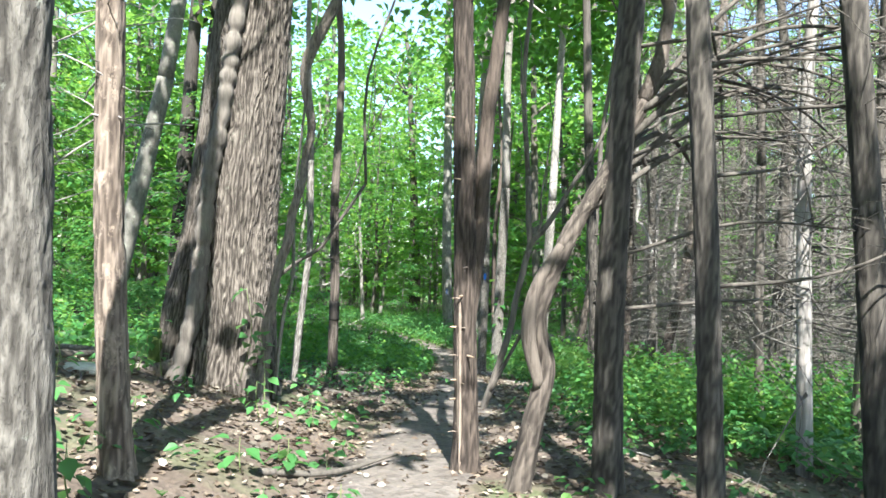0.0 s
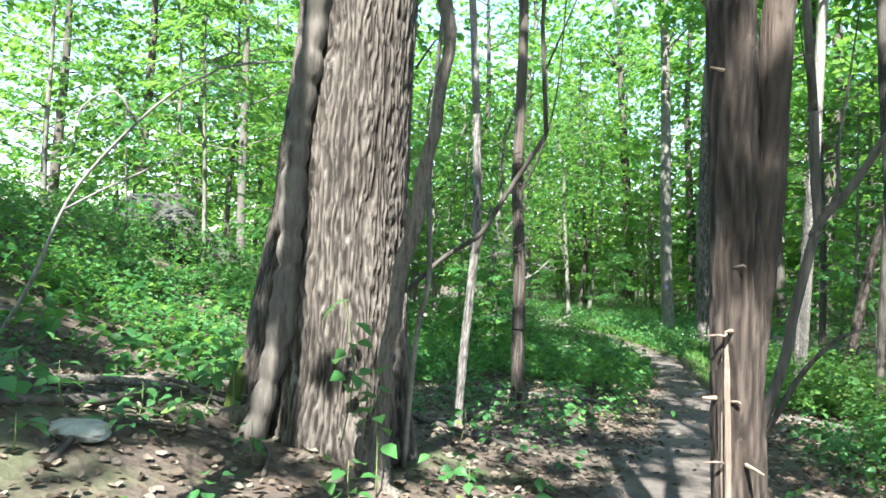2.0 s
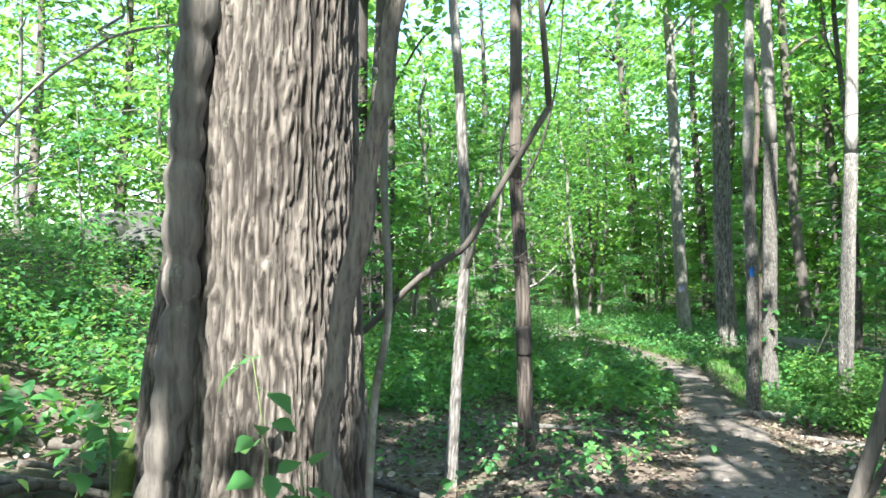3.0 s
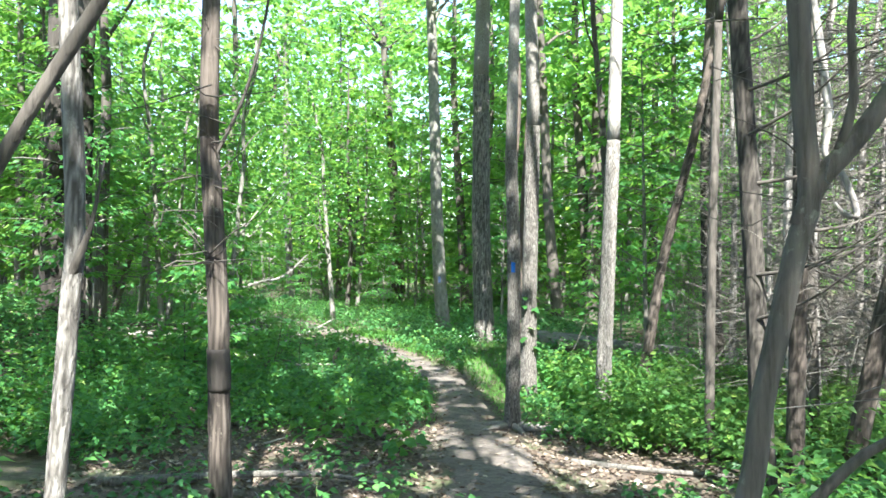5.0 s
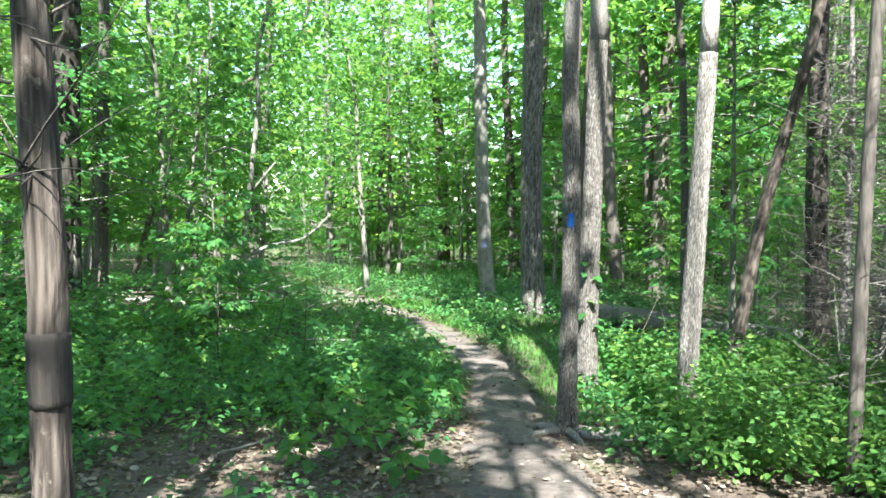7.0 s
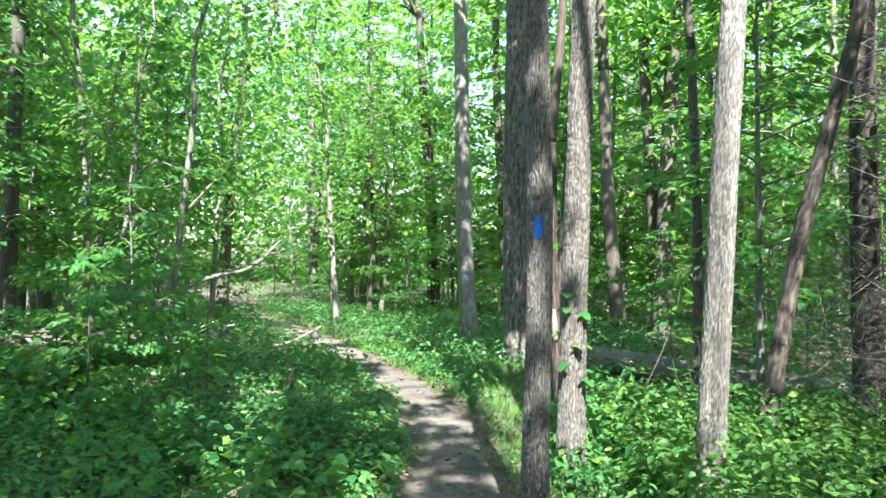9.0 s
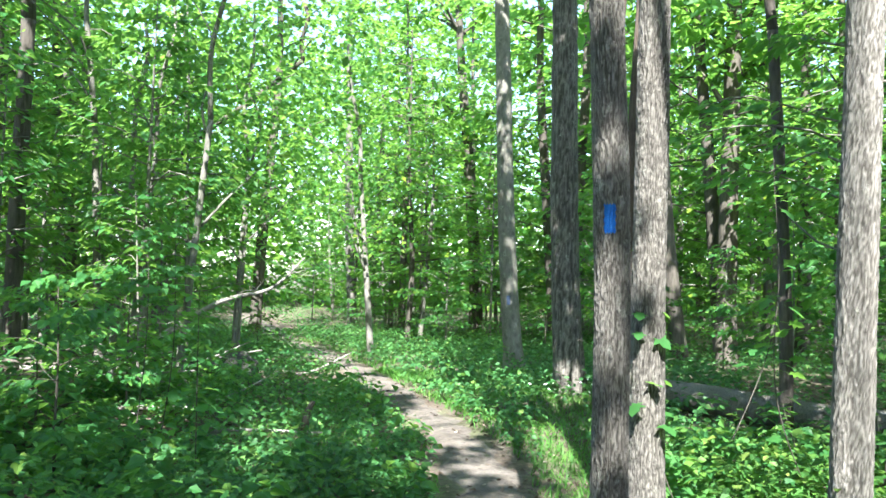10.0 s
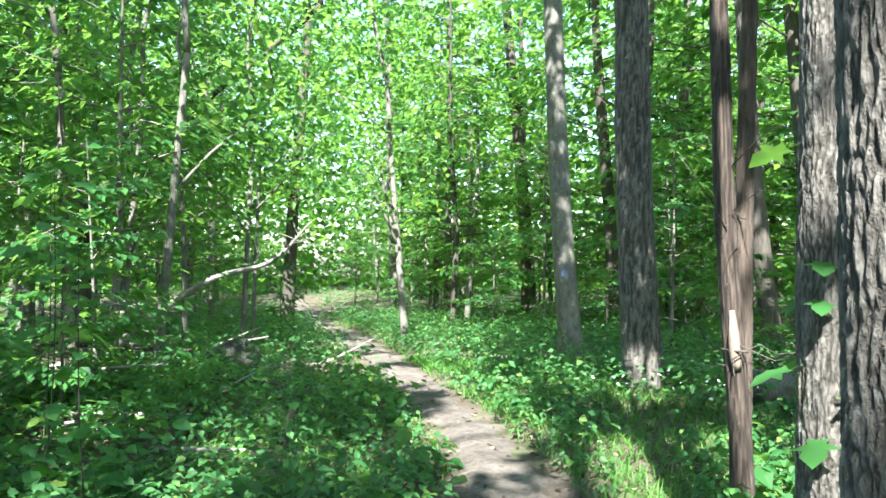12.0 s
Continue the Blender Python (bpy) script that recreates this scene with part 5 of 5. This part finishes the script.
def boulder(x, y, size, seed):
    bm = bmesh.new()
    bmesh.ops.create_icosphere(bm, subdivisions=4, radius=1.0)
    v = np.array([q.co for q in bm.verts])
    d = 0.65 + 0.7 * fbm(v * 1.3 + seed, seed, 3) + 0.12 * (fbm(v * 5 + seed, seed + 3) - 0.5)
    for q, k in zip(bm.verts, d):
        q.co = Vector((q.co.x * size[0], q.co.y * size[1], q.co.z * size[2])) * float(k)
    me = bpy.data.meshes.new("boulder")
    bm.to_mesh(me)
    bm.free()
    ob = part("boulder", me, ROCK)
    ob.location = (x, y, land1(x, y) + size[2] * 0.4)
    return tagged(ob, "dark mossy boulder on the wooded hillside", "rock", "boulders of the hillside")


for k, (x, y, s) in enumerate(((-12.4, 18.7, (0.7, 0.6, 0.6)), (-11.3, 18.5, (0.8, 0.6, 0.55)), (-10.6, 18.9, (0.6, 0.5, 0.4)), (-11.8, 19.2, (0.6, 0.6, 0.8)), (-9.9, 18.2, (0.5, 0.4, 0.3)), (-10.4, 17.4, (0.4, 0.4, 0.25)), (-5.2, 27.5, (0.5, 0.4, 0.35)))):
    boulder(x, y, tuple(q * 1.05 for q in s), k + 5)

flat_stone = boulder(-2.78, 7.0, (0.2, 0.13, 0.05), 31)
flat_stone.name = "stone"
flat_stone.data.materials[0] = plain_noisy("pale_lichened_stone", (0.2, 0.2, 0.17), (0.42, 0.42, 0.37), 9.0)
tagged(flat_stone, "flat pale lichened stone lying among dry leaves", "stone")

# ---- seedlings with leaves large enough to count ----
def stalked(shape, stalk):
    v, f = shape
    n = len(v)
    v = np.vstack([v + [0, stalk, 0], [[-0.015, 0, -0.03], [0.015, 0, -0.03], [0.012, stalk + 0.1, -0.004], [-0.012, stalk + 0.1, -0.004]]])
    return v, [f, np.array([[n, n + 1, n + 2, n + 3]])]


BIGLEAF = mesh_np("leaf", *stalked(LEAF4, 0.4))
BIGLEAF.materials.append(LEAF_GROUND)
MAPLELEAF = mesh_np("leaf", *stalked(MAPLE, 0.7))
MAPLELEAF.materials.append(LEAF_UNDER)


def seedling(x, y, height, count, size, label, me=None, spread=0.2, z=None, lean=(0, 0)):
    gz = land1(x, y) if z is None else z
    ob = thing("seedling", (x, y, gz), label, "plant", "seedlings by the path")
    bow = rng.normal(0, 0.12, 4) * height
    part("stem", mesh_np("stem", *tube([(0, 0, -0.03, 0.006), (lean[0] * 0.4 + bow[0], lean[1] * 0.4 + bow[1], height * 0.5, 0.005), (lean[0] + bow[0], lean[1] + bow[1], height, 0.002)], 5, 0.08)), STEM if height < 1 else BARK_DARK, ob)
    for k in range(count):
        t = rng.uniform(0.35, 1.0)
        a = k * 2.4 + rng.normal(0, 0.3)
        d = 0.012
        leaf = part("leaf", me or BIGLEAF, None, ob)
        leaf.location = (lean[0] * t + bow[0] * min(1, t * 2) + d * math.cos(a), lean[1] * t + bow[1] * min(1, t * 2) + d * math.sin(a), height * t)
        leaf.rotation_euler = (rng.normal(-0.25, 0.25), rng.normal(0, 0.3), a - math.pi / 2)
        s = size * rng.uniform(0.7, 1.2)
        leaf.scale = (s, s, s)


for x, y, h, n, s in ((-1.5, 4.55, 0.4, 8, 0.15), (-1.9, 4.9, 0.3, 7, 0.12), (-1.05, 5.9, 0.25, 9, 0.13), (-0.8, 6.2, 0.22, 8, 0.12), (-1.35, 7.45, 0.35, 10, 0.12), (-1.15, 7.3, 0.25, 8, 0.11), (-0.95, 7.9, 0.2, 6, 0.1), (-0.55, 7.2, 0.12, 6, 0.09),
                      (-3.2, 6.8, 0.22, 8, 0.12), (-3.9, 7.4, 0.3, 8, 0.12), (-2.9, 7.6, 0.2, 6, 0.11), (-0.7, 9.2, 0.15, 6, 0.1), (-1.5, 9.9, 0.3, 8, 0.1), (-0.9, 10.9, 0.3, 9, 0.1), (-2.5, 9.2, 0.35, 9, 0.11), (-2.75, 8.0, 0.45, 10, 0.1),
                      (-0.6, 12.6, 0.3, 8, 0.1), (-1.0, 13.6, 0.3, 8, 0.1), (-0.3, 5.6, 0.18, 6, 0.1), (-2.4, 5.8, 0.25, 7, 0.11), (0.2, 13.9, 0.18, 5, 0.09)):
    seedling(x, y, h, n, s, "low green seedling with broad leaves in the leaf litter")
for k in range(30):
    x, y = rng.uniform(-4.2, -0.35), rng.uniform(4.3, 9.2)
    if math.hypot(x + 2.05, y - 8.6) > 0.8 and math.hypot(x + 1.7, y - 5.2) > 0.2:
        seedling(x, y, rng.uniform(0.08, 0.28), int(rng.integers(4, 9)), rng.uniform(0.08, 0.14), "low green seedling with broad leaves in the leaf litter")
seedling(-1.72, 8.0, 0.9, 14, 0.13, "leafy green creeper climbing the great tree's foot", None, 0.16, 0.0, (-0.12, 0.02))
seedling(-1.45, 7.95, 0.7, 12, 0.12, "leafy green creeper climbing the great tree's foot", None, 0.14, -0.25, (-0.1, 0.05))
seedling(-2.5, 8.05, 0.75, 9, 0.08, "small-leaved creeper at the great tree's foot", None, 0.14, -0.1)
for x, y, h, n, s in ((1.75, 20.4, 2.4, 16, 0.14), (2.0, 21.2, 3.2, 14, 0.13), (2.9, 20.7, 2.2, 16, 0.13), (3.3, 22.4, 1.6, 14, 0.14), (-3.3, 21.3, 2.4, 20, 0.15), (-2.7, 21.0, 1.9, 16, 0.15), (-4.0, 22.1, 2.6, 24, 0.15), (4.4, 18.2, 0.9, 14, 0.12), (1.6, 26.0, 1.4, 14, 0.12)):
    seedling(x, y, h, n, s, "slender maple shoot with large lobed leaves", MAPLELEAF, 0.5)


# ---- low plants, grass and litter: far too many to count ----
def cover(n, lo_x, hi_x, lo_y, hi_y, clear, seed, patch=0.0):
    g = np.random.default_rng(seed)
    x, y = g.uniform(lo_x, hi_x, n), g.uniform(lo_y, hi_y, n)
    off = np.abs(x - path_x(y)) / (path_w(y) * 0.5)
    keep = off > clear + 0.25 * g.random(n)
    if seed in (1, 3, 13, 16):
        keep &= y > 17.8 - 1.2 * np.clip(-x - 1.5, 0, 4.5) + g.normal(0, 1.1, n)
    if patch:
        keep &= fbm(np.stack([x * 0.55, y * 0.55, np.full(n, seed * 1.7)], 1), seed) > patch
    x, y = x[keep], y[keep]
    return np.stack([x, y, land(x, y)], 1)


def plants(name, label, base, per, height, spread, leaf, shape, mat):
    n = len(base)
    h = height * rng.uniform(0.4, 1.3, n)
    c = np.repeat(base, per, 0)
    t = rng.uniform(0.35, 1.0, len(c))
    a = rng.uniform(0, 2 * np.pi, len(c))
    d = spread * rng.uniform(0.2, 1.0, len(c))
    pos = c + np.stack([d * np.cos(a), d * np.sin(a), np.repeat(h, per) * t], 1)
    v, f = leaves(pos, leaf * rng.uniform(0.6, 1.3, len(pos)), shape, 0.25, 0.4, a)
    tagged(part(name, mesh_np(name, v, f, False), mat), label, "plants", "", "stuff")


fields = [cover(5200, -9, 0.4, 11.2, 22, 1.15, 1, 0.42), cover(2200, 1.2, 7.5, 17.0, 24, 1.2, 2, 0.3), cover(1600, -6, 0.5, 20, 27, 1.1, 3), cover(260, -7, -2.5, 6, 12, 1.5, 9, 0.55), cover(130, -5, 2.5, 4.5, 12, 1.1, 19, 0.45), cover(260, -3.6, 0.2, 12, 17.8, 1.1, 20, 0.46), cover(900, 1.6, 6.5, 7.4, 14, 1.5, 33, 0.3)]
plants("low_plants", "dense low green woodland plants covering the ground", np.vstack(fields), 7, 0.3, 0.13, 0.08, LEAF4, LEAF_GROUND)
plants("broad_leaved_plants", "broad-leaved green plants standing above the ground cover", np.vstack([cover(520, -6.5, 0.2, 16, 26, 1.2, 35, 0.45), cover(160, 1.3, 5, 18, 23, 1.3, 36, 0.4), cover(240, -9, -3.5, 9, 16, 1.5, 37, 0.5)]), 9, 0.5, 0.17, 0.15, LEAF4, LEAF_UNDER)
fields = [cover(4600, -14, 4, 26, 46, 1.35, 4, 0.32), cover(3400, -34, 24, 42, 66, 1.6, 8, 0.3), cover(1800, 1.4, 14, 22, 44, 1.3, 5, 0.38), cover(2600, -16, -4.2, 11.5, 26, 2, 6, 0.48), cover(1600, 3.2, 12, 7, 17, 2, 7, 0.4)]
plants("undergrowth", "green undergrowth spreading beneath the trees", np.vstack(fields), 9, 0.45, 0.2, 0.11, LEAF2, LEAF_GROUND)
bush = [cover(300, -14, -0.5, 31, 45, 1.7, 31, 0.4), cover(560, -13, -5, 11, 20, 1.3, 12, 0.48), cover(420, -16, -7.2, 7, 14, 1.3, 18, 0.36), cover(300, -7, -0.8, 15, 26, 1.6, 13, 0.5), cover(260, 3.4, 7, 8.5, 12.5, 1.3, 14), cover(150, 2.0, 5.5, 8.2, 13.5, 1.6, 32, 0.3)]
plants("sunny_shrubs", "knee-high yellow-green shrubs in full sun", np.vstack([cover(560, 1.9, 7.0, 16.6, 21.5, 1.3, 11, 0.35), cover(160, 3.0, 7.0, 15.4, 17, 1.3, 38, 0.2), cover(130, 2.0, 5.5, 8.6, 13.5, 1.6, 39, 0.3)]), 32, 0.75, 0.33, 0.085, LEAF2, LEAF_YELLOW)
plants("shrubs", "knee-high leafy shrubs in patches of sun", np.vstack(bush), 34, 0.85, 0.35, 0.08, LEAF2, LEAF_UNDER)

gb = np.vstack([cover(24000, -3.2, 2.6, 18.5, 30, 0.95, 15, 0.36), cover(16000, -12, 3, 29, 47, 0.9, 17, 0.35)])
n = len(gb)
a = rng.uniform(0, 2 * np.pi, n)
hh = rng.uniform(0.04, 0.16, n)
bend = rng.uniform(0.08, 0.26, n)
side = np.stack([np.sin(a), -np.cos(a), np.zeros(n)], 1) * rng.uniform(0.004, 0.008, n)[:, None]
side[gb[:, 1] > 28] *= 2.0
fwd = np.stack([np.cos(a), np.sin(a), np.zeros(n)], 1)
up = np.array([0, 0, 1.0])
mid = gb + up * (hh * 0.6)[:, None] + fwd * (bend * 0.3)[:, None]
tip = gb + up * hh[:, None] + fwd * bend[:, None]
bladev = np.stack([gb - side, gb + side, mid + side * 0.8, mid - side * 0.8, tip], 1).reshape(-1, 3)
o = (np.arange(n) * 5)[:, None]
tagged(part("grass", mesh_np("grass", bladev, [o + np.array([[0, 1, 2, 3]]), o + np.array([[3, 2, 4]])]), GRASS), "soft green grass along the edges of the path", "grass", "", "stuff")

lit = np.vstack([cover(15000, -6, 5, 2.6, 13, 0.55, 21), cover(9000, -4, 5, 13, 18.8, 0.6, 22), cover(3400, -2.2, 1.6, 3, 28, -0.4, 23), cover(5000, -9, 6, 16, 30, 1.0, 24), cover(4000, -12, -5, 5, 16, 1.0, 25)])
v, f = leaves(lit + [0, 0, 0.012], rng.uniform(0.035, 0.085, len(lit)), CURL, 0.0, 0.4)
tagged(part("leaf_litter", mesh_np("leaf_litter", v, f, False), LITTER), "dry brown curled leaves lying thick on the ground", "leaf litter", "", "stuff")
DRY = [mesh_np("dry_leaf", CURL[0] * np.array([1, 1, q]), CURL[1]) for q in (0.6, 1.0, 1.5)]
for me in DRY:
    me.materials.append(LITTER_ONE)
near = np.vstack([cover(230, -2.6, 1.8, 3.4, 9.0, 0.1, 27), cover(90, -1.6, 2.4, 12.5, 17.5, 0.1, 28)])
for k, p in enumerate(near):
    leaf = part("dry_leaf", DRY[k % 3], None, ground_ob)
    leaf.location = p + [0, 0, 0.014]
    leaf.rotation_euler = (rng.normal(0, 0.3), rng.normal(0, 0.3), rng.uniform(0, 6.28))
    q = rng.uniform(0.05, 0.1)
    leaf.scale = (q, q, q)
fl = cover(60, 0.2, 2.4, 25.6, 28.2, 1.3, 26)
v, f = leaves(fl + np.stack([np.zeros(len(fl)), np.zeros(len(fl)), rng.uniform(0.15, 0.4, len(fl))], 1), 0.055, LEAF4, 0.2, 0.5)
tagged(part("white_flowers", mesh_np("white_flowers", v, f, False), FLOWER), "pale white flower heads among the green plants", "flowers", "", "stuff")
